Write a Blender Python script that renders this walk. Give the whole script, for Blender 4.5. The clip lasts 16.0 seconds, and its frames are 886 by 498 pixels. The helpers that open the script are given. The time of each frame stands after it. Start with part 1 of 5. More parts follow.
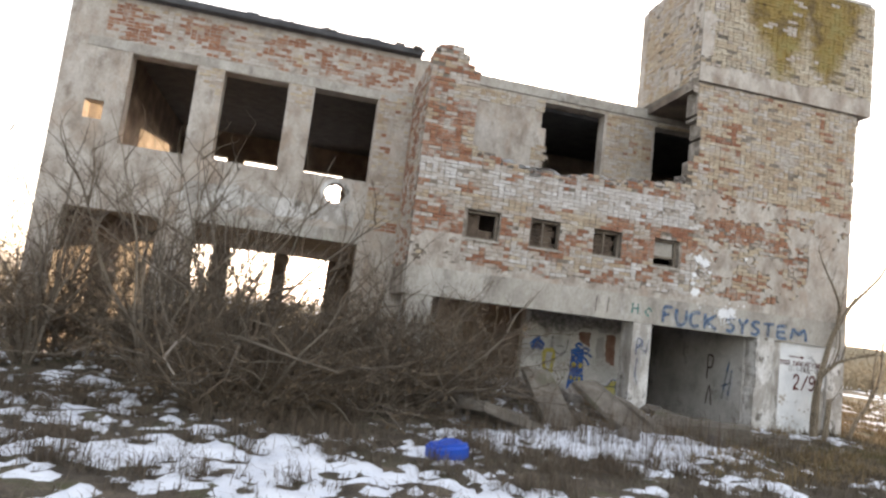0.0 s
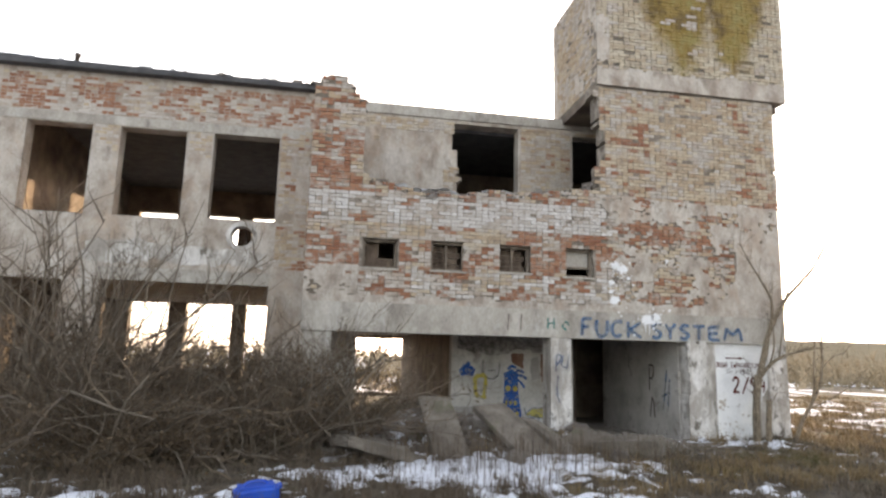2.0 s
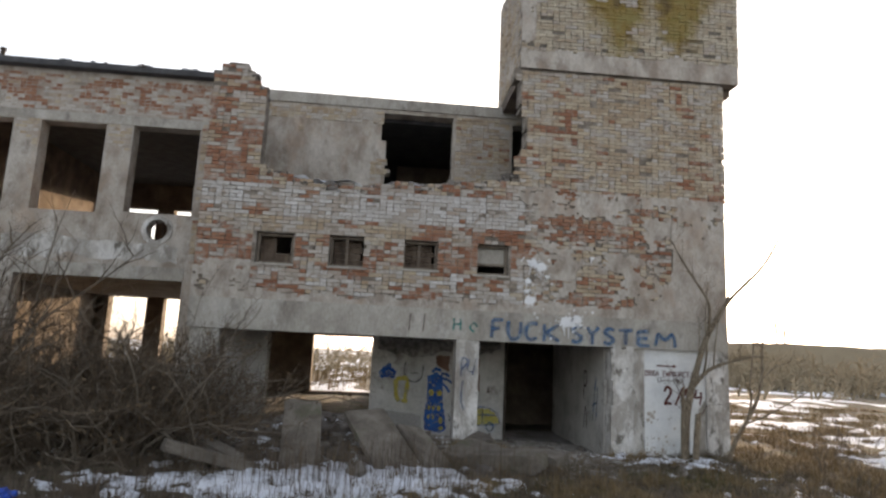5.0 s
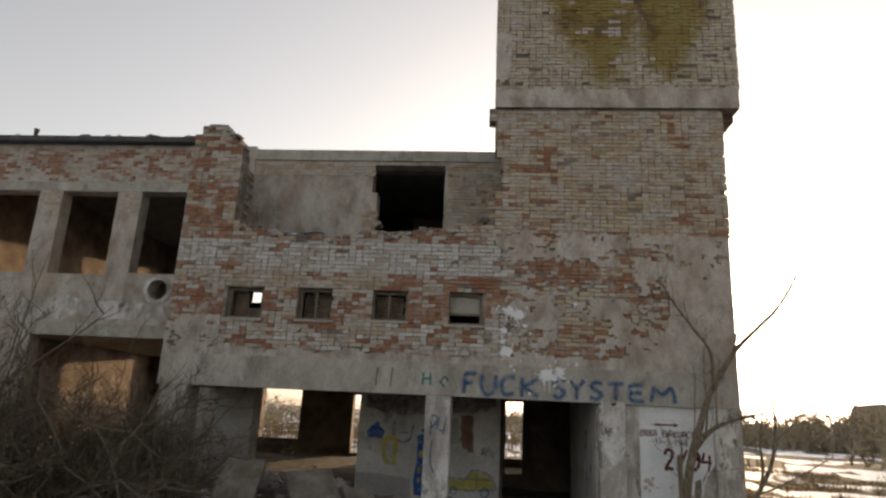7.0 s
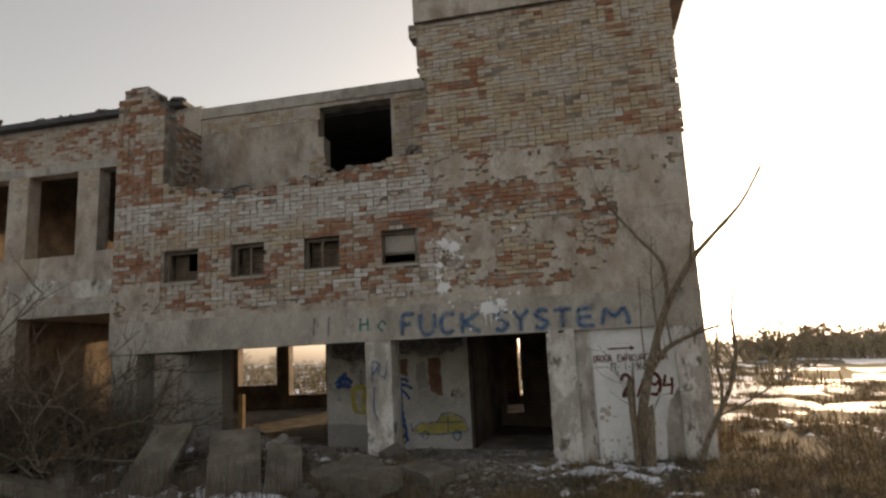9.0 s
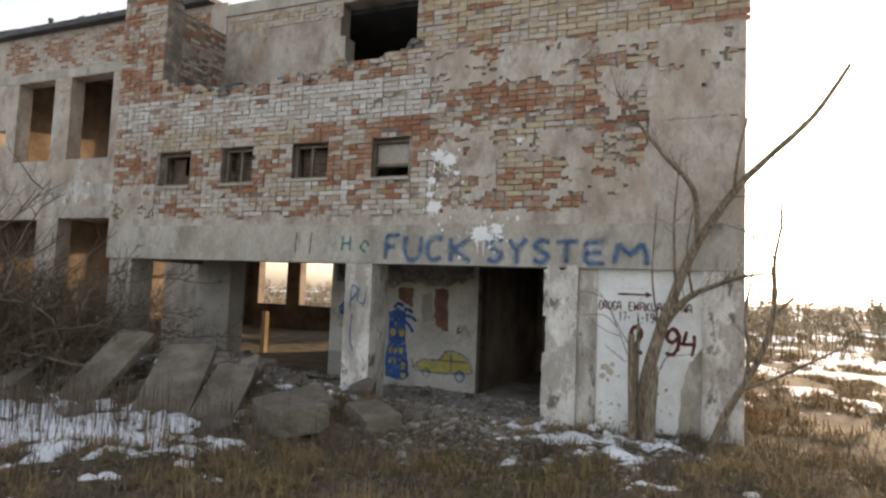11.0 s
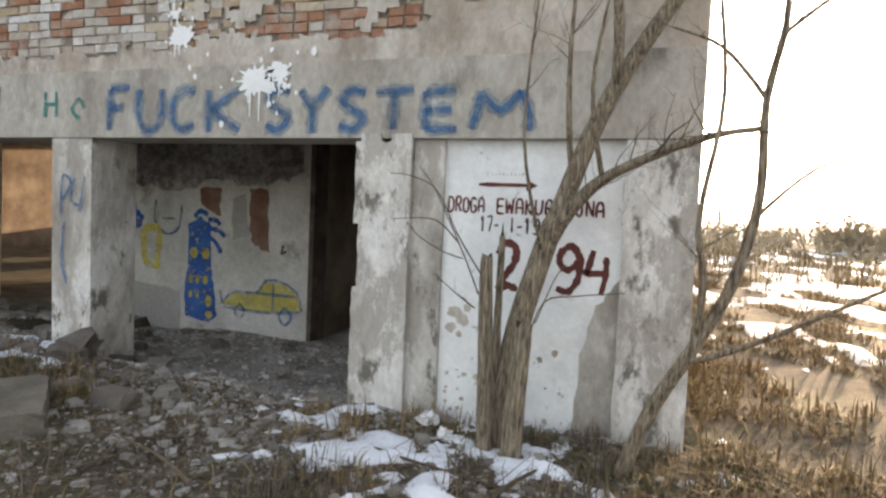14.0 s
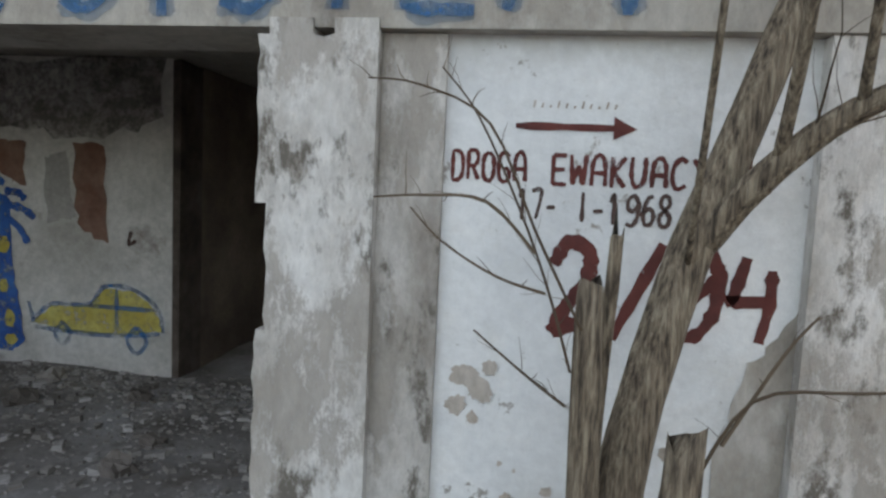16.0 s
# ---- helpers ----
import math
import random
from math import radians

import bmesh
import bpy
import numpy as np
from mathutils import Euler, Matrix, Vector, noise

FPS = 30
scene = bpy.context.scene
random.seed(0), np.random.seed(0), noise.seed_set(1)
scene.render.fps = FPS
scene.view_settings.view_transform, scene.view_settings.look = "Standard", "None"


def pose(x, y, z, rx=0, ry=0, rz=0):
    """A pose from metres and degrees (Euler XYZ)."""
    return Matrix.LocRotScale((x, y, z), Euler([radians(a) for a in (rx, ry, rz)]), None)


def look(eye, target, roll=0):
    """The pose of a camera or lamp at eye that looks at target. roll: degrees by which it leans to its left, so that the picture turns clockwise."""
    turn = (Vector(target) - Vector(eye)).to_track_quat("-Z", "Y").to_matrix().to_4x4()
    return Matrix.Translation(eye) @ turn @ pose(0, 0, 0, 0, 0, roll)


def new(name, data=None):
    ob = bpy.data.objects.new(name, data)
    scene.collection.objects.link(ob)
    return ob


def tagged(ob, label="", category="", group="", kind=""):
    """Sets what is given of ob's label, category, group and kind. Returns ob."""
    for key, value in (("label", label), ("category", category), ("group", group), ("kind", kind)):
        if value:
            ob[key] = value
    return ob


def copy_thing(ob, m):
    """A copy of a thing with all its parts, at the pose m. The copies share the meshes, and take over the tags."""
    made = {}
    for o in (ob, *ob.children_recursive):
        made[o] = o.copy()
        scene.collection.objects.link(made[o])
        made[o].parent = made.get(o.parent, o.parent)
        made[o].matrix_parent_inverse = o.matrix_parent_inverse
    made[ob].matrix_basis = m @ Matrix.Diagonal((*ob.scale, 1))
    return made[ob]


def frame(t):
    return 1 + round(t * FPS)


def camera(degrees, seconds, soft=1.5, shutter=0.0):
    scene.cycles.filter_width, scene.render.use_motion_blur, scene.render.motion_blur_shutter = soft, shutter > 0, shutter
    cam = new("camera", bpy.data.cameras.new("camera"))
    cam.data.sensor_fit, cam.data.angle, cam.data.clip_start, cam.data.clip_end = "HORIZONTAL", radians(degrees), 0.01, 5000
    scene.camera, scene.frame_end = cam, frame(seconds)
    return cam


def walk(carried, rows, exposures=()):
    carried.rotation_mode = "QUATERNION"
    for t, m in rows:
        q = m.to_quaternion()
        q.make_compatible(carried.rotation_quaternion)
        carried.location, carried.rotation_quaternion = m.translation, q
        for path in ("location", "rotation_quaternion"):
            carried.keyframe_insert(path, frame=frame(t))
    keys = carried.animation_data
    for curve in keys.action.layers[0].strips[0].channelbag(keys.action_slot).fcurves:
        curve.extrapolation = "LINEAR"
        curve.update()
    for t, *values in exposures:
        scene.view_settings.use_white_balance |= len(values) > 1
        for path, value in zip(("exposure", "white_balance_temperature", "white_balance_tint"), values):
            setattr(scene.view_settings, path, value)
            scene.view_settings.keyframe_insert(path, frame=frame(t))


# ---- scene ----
cam = camera(70.3, 16.0, 2.5)
METRES, EYE, TILT, LEAN, TURN = 20.0, 1.54, 0.0, 0.0, -12.1
ROWS = [
    (0.0, 0.0, 0.0, 0.0, -0.78, 6.48, -6.89),
    (0.5, 0.0326, 0.0013, 0.0002, -2.5, 5.34, -6.05),
    (1.0, 0.0627, 0.0068, 0.0021, -0.25, 8.14, -5.44),
    (1.5, 0.0921, 0.0112, 0.0013, 0.5, 6.32, -5.94),
    (2.0, 0.1232, 0.0206, 0.0014, 1.87, 9.67, -1.47),
    (2.5, 0.1429, 0.0256, 0.0038, 2.77, 6.78, -3.63),
    (3.0, 0.1625, 0.0367, 0.0012, 2.29, 8.33, -2.77),
    (5.5, 0.3037, 0.0801, 0.0104, 7.67, 9.42, -2.99),
    (6.0, 0.3334, 0.0933, 0.008, 7.31, 8.36, -3.71),
    (6.5, 0.3619, 0.1134, 0.0066, 6.48, 9.07, -0.82),
    (7.0, 0.3921, 0.1276, 0.0093, 16.67, 14.51, -2.65),
    (7.5, 0.4173, 0.148, 0.0095, 15.08, 13.17, -5.12),
    (8.0, 0.4468, 0.1687, 0.0088, 18.23, 10.97, -2.41),
    (10.5, 0.5356, 0.2969, 0.006, 30.78, 7.21, 1.64),
    (11.0, 0.5408, 0.3284, 0.0034, 34.67, 3.99, -2.31),
    (11.5, 0.5447, 0.3589, 0.0005, 40.75, 2.25, -1.01),
    (12.0, 0.5415, 0.394, -0.0057, 44.72, 1.61, -0.21),
    (12.5, 0.5373, 0.429, -0.0011, 40.85, 2.66, -1.18),
    (13.0, 0.5316, 0.4587, -0.0042, 33.79, 0.32, -1.67),
    (13.5, 0.5196, 0.4879, -0.0065, 31.87, -1.79, 0.79),
    (14.0, 0.5085, 0.5201, -0.0045, 30.68, -3.02, -2.46),
    (14.5, 0.4917, 0.5453, -0.0023, 26.52, -0.85, -0.85),
    (15.0, 0.477, 0.573, -0.0022, 27.03, -3.28, -2.09),
    (15.5, 0.4572, 0.5915, -0.0056, 23.17, -5.85, -4.24),
    (16.0, 0.4326, 0.6082, -0.0049, 20.34, -5.31, -2.67),
]
walk(cam, [(t, pose(0, 0, EYE, TILT, LEAN, TURN) @ pose(METRES * x, METRES * y, METRES * z, 90 + pitch, roll, yaw)) for t, x, y, z, yaw, pitch, roll in ROWS],
     [(0.0, 2.78, 7300, 16), (3.2, 2.68, 7300, 16), (5.3, 1.8, 7000, 15), (7.0, 1.28, 7700, 15.5), (8.2, 1.04, 8200, 16), (10.5, 1.95, 7700, 15), (11.5, 2.5, 7150, 15), (12.5, 3.1, 6950, 13), (13.0, 3.0, 7000, 13), (13.5, 2.66, 7150, 13), (14.0, 2.68, 7250, 14),
      (15.0, 2.42, 7150, 13), (16.0, 2.42, 6800, 12)])

# ---- light ----
SUN_AZ, SUN_EL = 18.0, 6.5
world = bpy.data.worlds.new("sky")
scene.world = world
world.use_nodes = True
wn = world.node_tree
sky = wn.nodes.new("ShaderNodeTexSky")
sky.sky_type = "NISHITA"
sky.sun_disc = False
sky.sun_elevation, sky.sun_rotation = radians(SUN_EL), radians(SUN_AZ)
sky.air_density, sky.dust_density, sky.ozone_density = 1.0, 2.5, 2.0
wn.nodes["Background"].inputs["Strength"].default_value = 0.15
haze = wn.nodes.new("ShaderNodeHueSaturation")  # thin high cloud greys the sky's colours
haze.inputs["Saturation"].default_value = 0.45
wn.links.new(sky.outputs["Color"], haze.inputs["Color"])
wn.links.new(haze.outputs["Color"], wn.nodes["Background"].inputs["Color"])
sun = new("sun", bpy.data.lights.new("sun", "SUN"))
sun.data.energy, sun.data.angle, sun.data.color = 1.8, radians(0.6), (1.0, 0.74, 0.46)
sx, sy = math.sin(radians(SUN_AZ)), math.cos(radians(SUN_AZ))
sun.matrix_world = look((60 * sx, 60 * sy, 60 * math.tan(radians(SUN_EL))), (0, 0, 0))


# ---- materials ----
def mat(name, colours, scale=1.0, rough=0.9, fine=25.0, fine_mix=0.35, bump=0.4, bump_scale=30.0, vary=0.0, metal=0.0,
        stain=None, stain_scale=0.8, stain_edge=(0.55, 0.68), streak=1.0, thin=0.0, cover=0.92,
        smear=None, smear_scale=1.7, smear_edge=(0.47, 0.6), smear_most=0.8, moss=False):
    """A rough surface: broad noise between the colours, fine grain, an optional stain and per-piece variation."""
    m = bpy.data.materials.new(name)
    m.use_nodes = True
    t = m.node_tree
    bsdf = t.nodes["Principled BSDF"]
    bsdf.inputs["Roughness"].default_value = rough
    bsdf.inputs["Metallic"].default_value = metal
    co = t.nodes.new("ShaderNodeNewGeometry")
    mp = t.nodes.new("ShaderNodeMapping")
    mp.inputs["Scale"].default_value = (1, 1, streak)
    t.links.new(co.outputs["Position"], mp.inputs["Vector"])

    def noise_node(sc, detail, rgh=0.6):
        n = t.nodes.new("ShaderNodeTexNoise")
        n.inputs["Scale"].default_value, n.inputs["Detail"].default_value, n.inputs["Roughness"].default_value = sc, detail, rgh
        t.links.new(mp.outputs["Vector"], n.inputs["Vector"])
        return n.outputs["Fac"]

    def ramp(fac, stops):
        r = t.nodes.new("ShaderNodeValToRGB")
        els = r.color_ramp.elements
        while len(els) < len(stops):
            els.new(0.5)
        for e, (p, c) in zip(els, stops):
            e.position, e.color = p, (*c, 1)
        t.links.new(fac, r.inputs["Fac"])
        return r.outputs["Color"]

    def mix(fac, a, b, kind="MIX"):
        x = t.nodes.new("ShaderNodeMix")
        x.data_type, x.blend_type = "RGBA", kind
        for sock, v in ((x.inputs[0], fac), (x.inputs[6], a), (x.inputs[7], b)):
            if isinstance(v, (int, float)):
                sock.default_value = v
            elif isinstance(v, tuple):
                sock.default_value = (*v, 1)
            else:
                t.links.new(v, sock)
        return x.outputs[2]

    k = len(colours)
    base = noise_node(scale, 6)
    if vary:
        info = t.nodes.new("ShaderNodeObjectInfo")
        add = t.nodes.new("ShaderNodeMath")
        t.links.new(info.outputs["Random"], add.inputs[0])
        t.links.new(co.outputs["Random Per Island"], add.inputs[1])
        fr = t.nodes.new("ShaderNodeMath")
        fr.operation = "FRACT"
        t.links.new(add.outputs[0], fr.inputs[0])
        mm = t.nodes.new("ShaderNodeMix")
        mm.inputs[0].default_value = vary
        t.links.new(base, mm.inputs[2])
        t.links.new(fr.outputs[0], mm.inputs[3])
        base = mm.outputs[0]
    spread = (0.1, 0.9) if vary else (0.34, 0.66)
    col = ramp(base, [(spread[0] + (spread[1] - spread[0]) * i / max(1, k - 1), c) for i, c in enumerate(colours)])
    grain = noise_node(fine, 5, 0.7)
    col = mix(fine_mix, col, ramp(grain, [(0.3, (0.35, 0.35, 0.35)), (0.7, (1.25, 1.25, 1.25))]), "MULTIPLY")
    if stain:
        mask = ramp(noise_node(stain_scale, 8, 0.7), [(stain_edge[0], (0, 0, 0)), (stain_edge[1], (1, 1, 1))])
        col = mix(mask, col, stain)
    if smear:    # a second coat: old mortar, limewash or grime drawn over the pieces and their joints alike
        k2 = smear_most
        mask = ramp(noise_node(smear_scale, 10, 0.74), [(smear_edge[0], (0, 0, 0)), (smear_edge[1], (k2, k2, k2))])
        col = mix(mask, col, ramp(noise_node(smear_scale * 4, 6), [(0.35, tuple(0.72 * c for c in smear)), (0.65, tuple(1.12 * c for c in smear))]))
    if moss:     # olive growth running down from the tower's top in two broad tongues
        sep = t.nodes.new("ShaderNodeSeparateXYZ")
        t.links.new(co.outputs["Position"], sep.inputs[0])

        def calc(op, a, b):
            q = t.nodes.new("ShaderNodeMath")
            q.operation = op
            for sock, v in zip(q.inputs, (a, b)):
                if isinstance(v, (int, float)):
                    sock.default_value = v
                else:
                    t.links.new(v, sock)
            return q.outputs[0]

        tongue = None
        for cx, wide in ((10.15, 0.62), (11.45, 0.5)):
            g = calc("SUBTRACT", 1.0, calc("DIVIDE", calc("ABSOLUTE", calc("SUBTRACT", sep.outputs[0], cx), 0), wide))
            tongue = g if tongue is None else calc("MAXIMUM", tongue, g)
        high = calc("MULTIPLY", calc("SUBTRACT", sep.outputs[2], 8.5), 0.42)
        grow = calc("ADD", calc("ADD", calc("MULTIPLY", tongue, 0.6), high), calc("MULTIPLY", calc("SUBTRACT", noise_node(1.5, 9, 0.72), 0.5), 1.7))
        mask = ramp(grow, [(0.02, (0, 0, 0)), (0.42, (0.9, 0.9, 0.9))])
        col = mix(mask, col, ramp(noise_node(2.4, 7), [(0.35, (0.12, 0.075, 0.018)), (0.5, (0.24, 0.16, 0.032)), (0.66, (0.24, 0.2, 0.06))]))
    t.links.new(col, bsdf.inputs["Base Color"])
    if bump:
        b = t.nodes.new("ShaderNodeBump")
        b.inputs["Strength"].default_value, b.inputs["Distance"].default_value = bump, 0.02
        t.links.new(noise_node(bump_scale, 6, 0.65), b.inputs["Height"])
        t.links.new(b.outputs["Normal"], bsdf.inputs["Normal"])
    if thin:
        tr = t.nodes.new("ShaderNodeBsdfTransparent")
        sh = t.nodes.new("ShaderNodeMixShader")
        t.links.new(ramp(noise_node(9, 8, 0.8), [(thin - 0.06, (cover, cover, cover)), (thin + 0.08, (0.1, 0.1, 0.1))]), sh.inputs[0])
        out = t.nodes["Material Output"]
        t.links.new(bsdf.outputs[0], sh.inputs[1])
        t.links.new(tr.outputs[0], sh.inputs[2])
        inv = t.nodes.new("ShaderNodeInvert")
        src = sh.inputs[0].links[0].from_socket
        t.links.new(src, inv.inputs["Color"])
        t.links.new(inv.outputs[0], sh.inputs[0])
        t.links.new(sh.outputs[0], out.inputs["Surface"])
    return m


M_RED = mat("brick_red", [(0.19, 0.085, 0.052), (0.28, 0.122, 0.07), (0.35, 0.175, 0.105), (0.34, 0.225, 0.155)], 5, vary=0.5, bump=0.8, stain=(0.34, 0.3, 0.26), stain_scale=5, stain_edge=(0.52, 0.66), smear=(0.42, 0.365, 0.315), smear_edge=(0.53, 0.66))
M_PALE = mat("brick_pale", [(0.36, 0.27, 0.2), (0.45, 0.38, 0.32), (0.52, 0.48, 0.44), (0.43, 0.33, 0.25)], 5, vary=0.45, bump=0.8, stain=(0.3, 0.25, 0.2), stain_scale=5.0, stain_edge=(0.5, 0.66), smear=(0.42, 0.385, 0.345))
M_BUFF = mat("brick_buff", [(0.32, 0.22, 0.14), (0.42, 0.32, 0.22), (0.5, 0.42, 0.31), (0.4, 0.29, 0.2)], 5, vary=0.45, bump=0.8, stain=(0.28, 0.22, 0.165), stain_scale=4.5, stain_edge=(0.52, 0.66), smear=(0.44, 0.4, 0.35), smear_edge=(0.5, 0.62))
M_LIME = mat("limewashed_brick", [(0.42, 0.38, 0.34), (0.52, 0.49, 0.46), (0.6, 0.58, 0.56), (0.66, 0.65, 0.64)], 5, vary=0.5, bump=0.8, stain=(0.34, 0.28, 0.23), stain_scale=5.0, stain_edge=(0.52, 0.66), smear=(0.4, 0.36, 0.32), smear_edge=(0.52, 0.64))
M_MOSS = mat("tower_brick", [(0.36, 0.27, 0.18), (0.45, 0.37, 0.27), (0.52, 0.46, 0.36), (0.42, 0.33, 0.24)], 5, vary=0.45, bump=0.8, stain=(0.27, 0.22, 0.17), stain_scale=4.5, stain_edge=(0.52, 0.66), smear=(0.42, 0.38, 0.32), smear_edge=(0.52, 0.64), moss=True)
M_MOSSMORTAR = mat("tower_mortar", [(0.1, 0.085, 0.07), (0.2, 0.175, 0.145)], 3, bump=0.8, bump_scale=60, moss=True)
M_MORTAR = mat("mortar", [(0.13, 0.108, 0.086), (0.25, 0.212, 0.175)], 3, bump=0.8, bump_scale=60, smear=(0.41, 0.365, 0.315), smear_edge=(0.48, 0.6))
M_PLASTER = mat("grey_plaster", [(0.3, 0.25, 0.205), (0.41, 0.36, 0.31), (0.48, 0.435, 0.385), (0.55, 0.51, 0.46)], 2.6, bump=0.9, bump_scale=14, stain=(0.24, 0.2, 0.165), stain_scale=3.4, stain_edge=(0.52, 0.68), streak=0.6, smear=(0.39, 0.29, 0.215), smear_scale=1.1, smear_edge=(0.5, 0.66), smear_most=0.6)
M_CONCRETE = mat("concrete", [(0.3, 0.27, 0.235), (0.4, 0.37, 0.325), (0.48, 0.45, 0.405)], 1.8, bump=0.8, bump_scale=18, stain=(0.19, 0.17, 0.15), stain_scale=2.6, stain_edge=(0.54, 0.7), streak=0.55, smear=(0.47, 0.45, 0.42), smear_scale=2.2, smear_edge=(0.52, 0.64), smear_most=0.7)
M_WHITE = mat("flaking_whitewash", [(0.3, 0.27, 0.24), (0.48, 0.455, 0.42), (0.64, 0.62, 0.59), (0.76, 0.75, 0.73)], 2.2, bump=1.0, bump_scale=22, stain=(0.15, 0.135, 0.115), stain_scale=5.5, stain_edge=(0.56, 0.64), streak=0.5, smear=(0.33, 0.3, 0.265), smear_scale=2.8, smear_edge=(0.51, 0.56), smear_most=0.75)
M_PANEL = mat("white_painted_panel", [(0.62, 0.635, 0.645), (0.73, 0.745, 0.75), (0.8, 0.8, 0.79)], 1.5, fine_mix=0.15, bump=0.35, stain=(0.33, 0.31, 0.285), stain_scale=5.5, stain_edge=(0.62, 0.65), smear=(0.5, 0.5, 0.48), smear_scale=1.3, smear_edge=(0.52, 0.66), smear_most=0.7)
M_INNER = mat("stained_inner_plaster", [(0.36, 0.34, 0.31), (0.5, 0.48, 0.45), (0.6, 0.58, 0.55)], 1.2, bump=0.4, stain=(0.22, 0.19, 0.17), stain_scale=1.3, stain_edge=(0.56, 0.66))
# brown inner plaster, darkened so the rooms' shade is partly in the colour
M_DARKIN = mat("shaded_inner_wall", [(0.1, 0.075, 0.06), (0.17, 0.13, 0.1), (0.25, 0.2, 0.16)], 1.5, bump=0.4)
M_ROOF = mat("roof_felt", [(0.05, 0.05, 0.055), (0.1, 0.1, 0.105)], 3, rough=0.8)
M_GROUND = mat("earth_and_litter", [(0.045, 0.035, 0.025), (0.1, 0.077, 0.054), (0.18, 0.142, 0.1)], 2.2, fine=32, fine_mix=0.85, bump=1.0, bump_scale=34, stain=(0.075, 0.078, 0.03), stain_scale=1.3, stain_edge=(0.5, 0.64))
M_SLAB = mat("dirty_slab_concrete", [(0.1, 0.085, 0.068), (0.165, 0.143, 0.118), (0.23, 0.205, 0.175)], 2.4, bump=0.6, stain=(0.1, 0.1, 0.06), stain_scale=2.0)
M_RUBBLE = mat("rubble", [(0.07, 0.06, 0.05), (0.14, 0.12, 0.105), (0.2, 0.18, 0.16), (0.34, 0.31, 0.28)], 5, vary=0.6, bump=0.6)
M_CHIPS = mat("plaster_chips", [(0.12, 0.105, 0.09), (0.22, 0.2, 0.18), (0.3, 0.28, 0.26), (0.42, 0.4, 0.38)], 5, vary=0.7, bump=0.4)
M_DUST = mat("dusty_floor", [(0.14, 0.125, 0.11), (0.22, 0.205, 0.19), (0.3, 0.29, 0.28)], 1.8, bump=0.6, stain=(0.1, 0.085, 0.07), stain_scale=2.4)
M_SNOW = mat("old_snow", [(0.72, 0.76, 0.83), (0.82, 0.85, 0.9)], 3, rough=0.6, fine=40, fine_mix=0.12, bump=0.5, bump_scale=18)
M_BARK = mat("bark", [(0.06, 0.046, 0.033), (0.19, 0.148, 0.105), (0.31, 0.25, 0.18), (0.4, 0.34, 0.25)], 62, fine=130, fine_mix=0.85, bump=1.0, bump_scale=80, streak=0.12)
M_STEM = mat("grey_stem_bark", [(0.09, 0.07, 0.052), (0.17, 0.14, 0.108), (0.26, 0.22, 0.175)], 3.0, vary=0.5, bump=0)
M_TWIG = mat("twig_bark", [(0.045, 0.033, 0.023), (0.105, 0.076, 0.051), (0.19, 0.145, 0.1)], 2.0, vary=0.5, bump=0)
M_LITTER = mat("grey_dead_grass", [(0.06, 0.046, 0.032), (0.12, 0.093, 0.065), (0.22, 0.18, 0.13)], 0.8, vary=0.6, bump=0)
M_GRASS = mat("dry_grass", [(0.13, 0.085, 0.038), (0.22, 0.15, 0.07), (0.32, 0.235, 0.125)], 0.8, vary=0.6, bump=0)
# distance haze put into the base colour: paler than the near twigs
M_HAZY_BRUSH = mat("far_brush", [(0.26, 0.2, 0.13), (0.37, 0.3, 0.2), (0.46, 0.385, 0.27)], 0.3, vary=0.5, bump=0)
M_BOARD = mat("dark_rotten_board", [(0.06, 0.042, 0.03), (0.12, 0.085, 0.062), (0.18, 0.135, 0.1)], 7, fine=30, bump=0.6, streak=0.3)
M_GREEN = mat("mossy_grass", [(0.06, 0.055, 0.02), (0.11, 0.1, 0.035), (0.17, 0.14, 0.06)], 0.8, vary=0.6, bump=0)
M_LEAF = mat("withered_leaf", [(0.06, 0.038, 0.02), (0.12, 0.078, 0.042), (0.19, 0.135, 0.08)], 2, vary=0.6, bump=0)
M_WOOD = mat("weathered_wood", [(0.13, 0.1, 0.075), (0.24, 0.2, 0.16)], 6, fine=30, bump=0.5, streak=0.2)
M_BLUEPL = mat("blue_plastic", [(0.012, 0.07, 0.42), (0.02, 0.1, 0.52)], 4, rough=0.35, fine_mix=0.1, bump=0.1)
M_CLOTH = mat("white_rag", [(0.62, 0.62, 0.62), (0.74, 0.74, 0.74)], 6, fine_mix=0.15, bump=0.3)
M_SPRAY = mat("blue_spray_paint", [(0.025, 0.1, 0.24), (0.04, 0.17, 0.38)], 3, fine_mix=0.3, bump=0.2, thin=0.53, cover=0.64)
M_GREENSP = mat("green_spray_paint", [(0.03, 0.16, 0.15), (0.05, 0.25, 0.22)], 3, fine_mix=0.3, bump=0.2, thin=0.55)
M_BLUE2 = mat("bright_blue_paint", [(0.015, 0.055, 0.24), (0.035, 0.14, 0.42)], 5, fine_mix=0.35, bump=0.2, thin=0.58, cover=0.88)
M_YELLOW = mat("yellow_paint", [(0.46, 0.36, 0.05), (0.58, 0.5, 0.14)], 5, fine_mix=0.35, bump=0.2, thin=0.57, cover=0.82)
M_OXIDE = mat("oxide_red_paint", [(0.085, 0.02, 0.017), (0.15, 0.038, 0.03)], 5, fine_mix=0.3, bump=0.2, thin=0.66)
M_BLACKP = mat("dark_brown_paint", [(0.06, 0.035, 0.03), (0.1, 0.06, 0.05)], 5, fine_mix=0.3, bump=0.2, thin=0.66)
M_HALO = mat("blue_overspray", [(0.04, 0.13, 0.24), (0.06, 0.2, 0.36)], 3, fine_mix=0.3, bump=0, thin=0.6, cover=0.3)
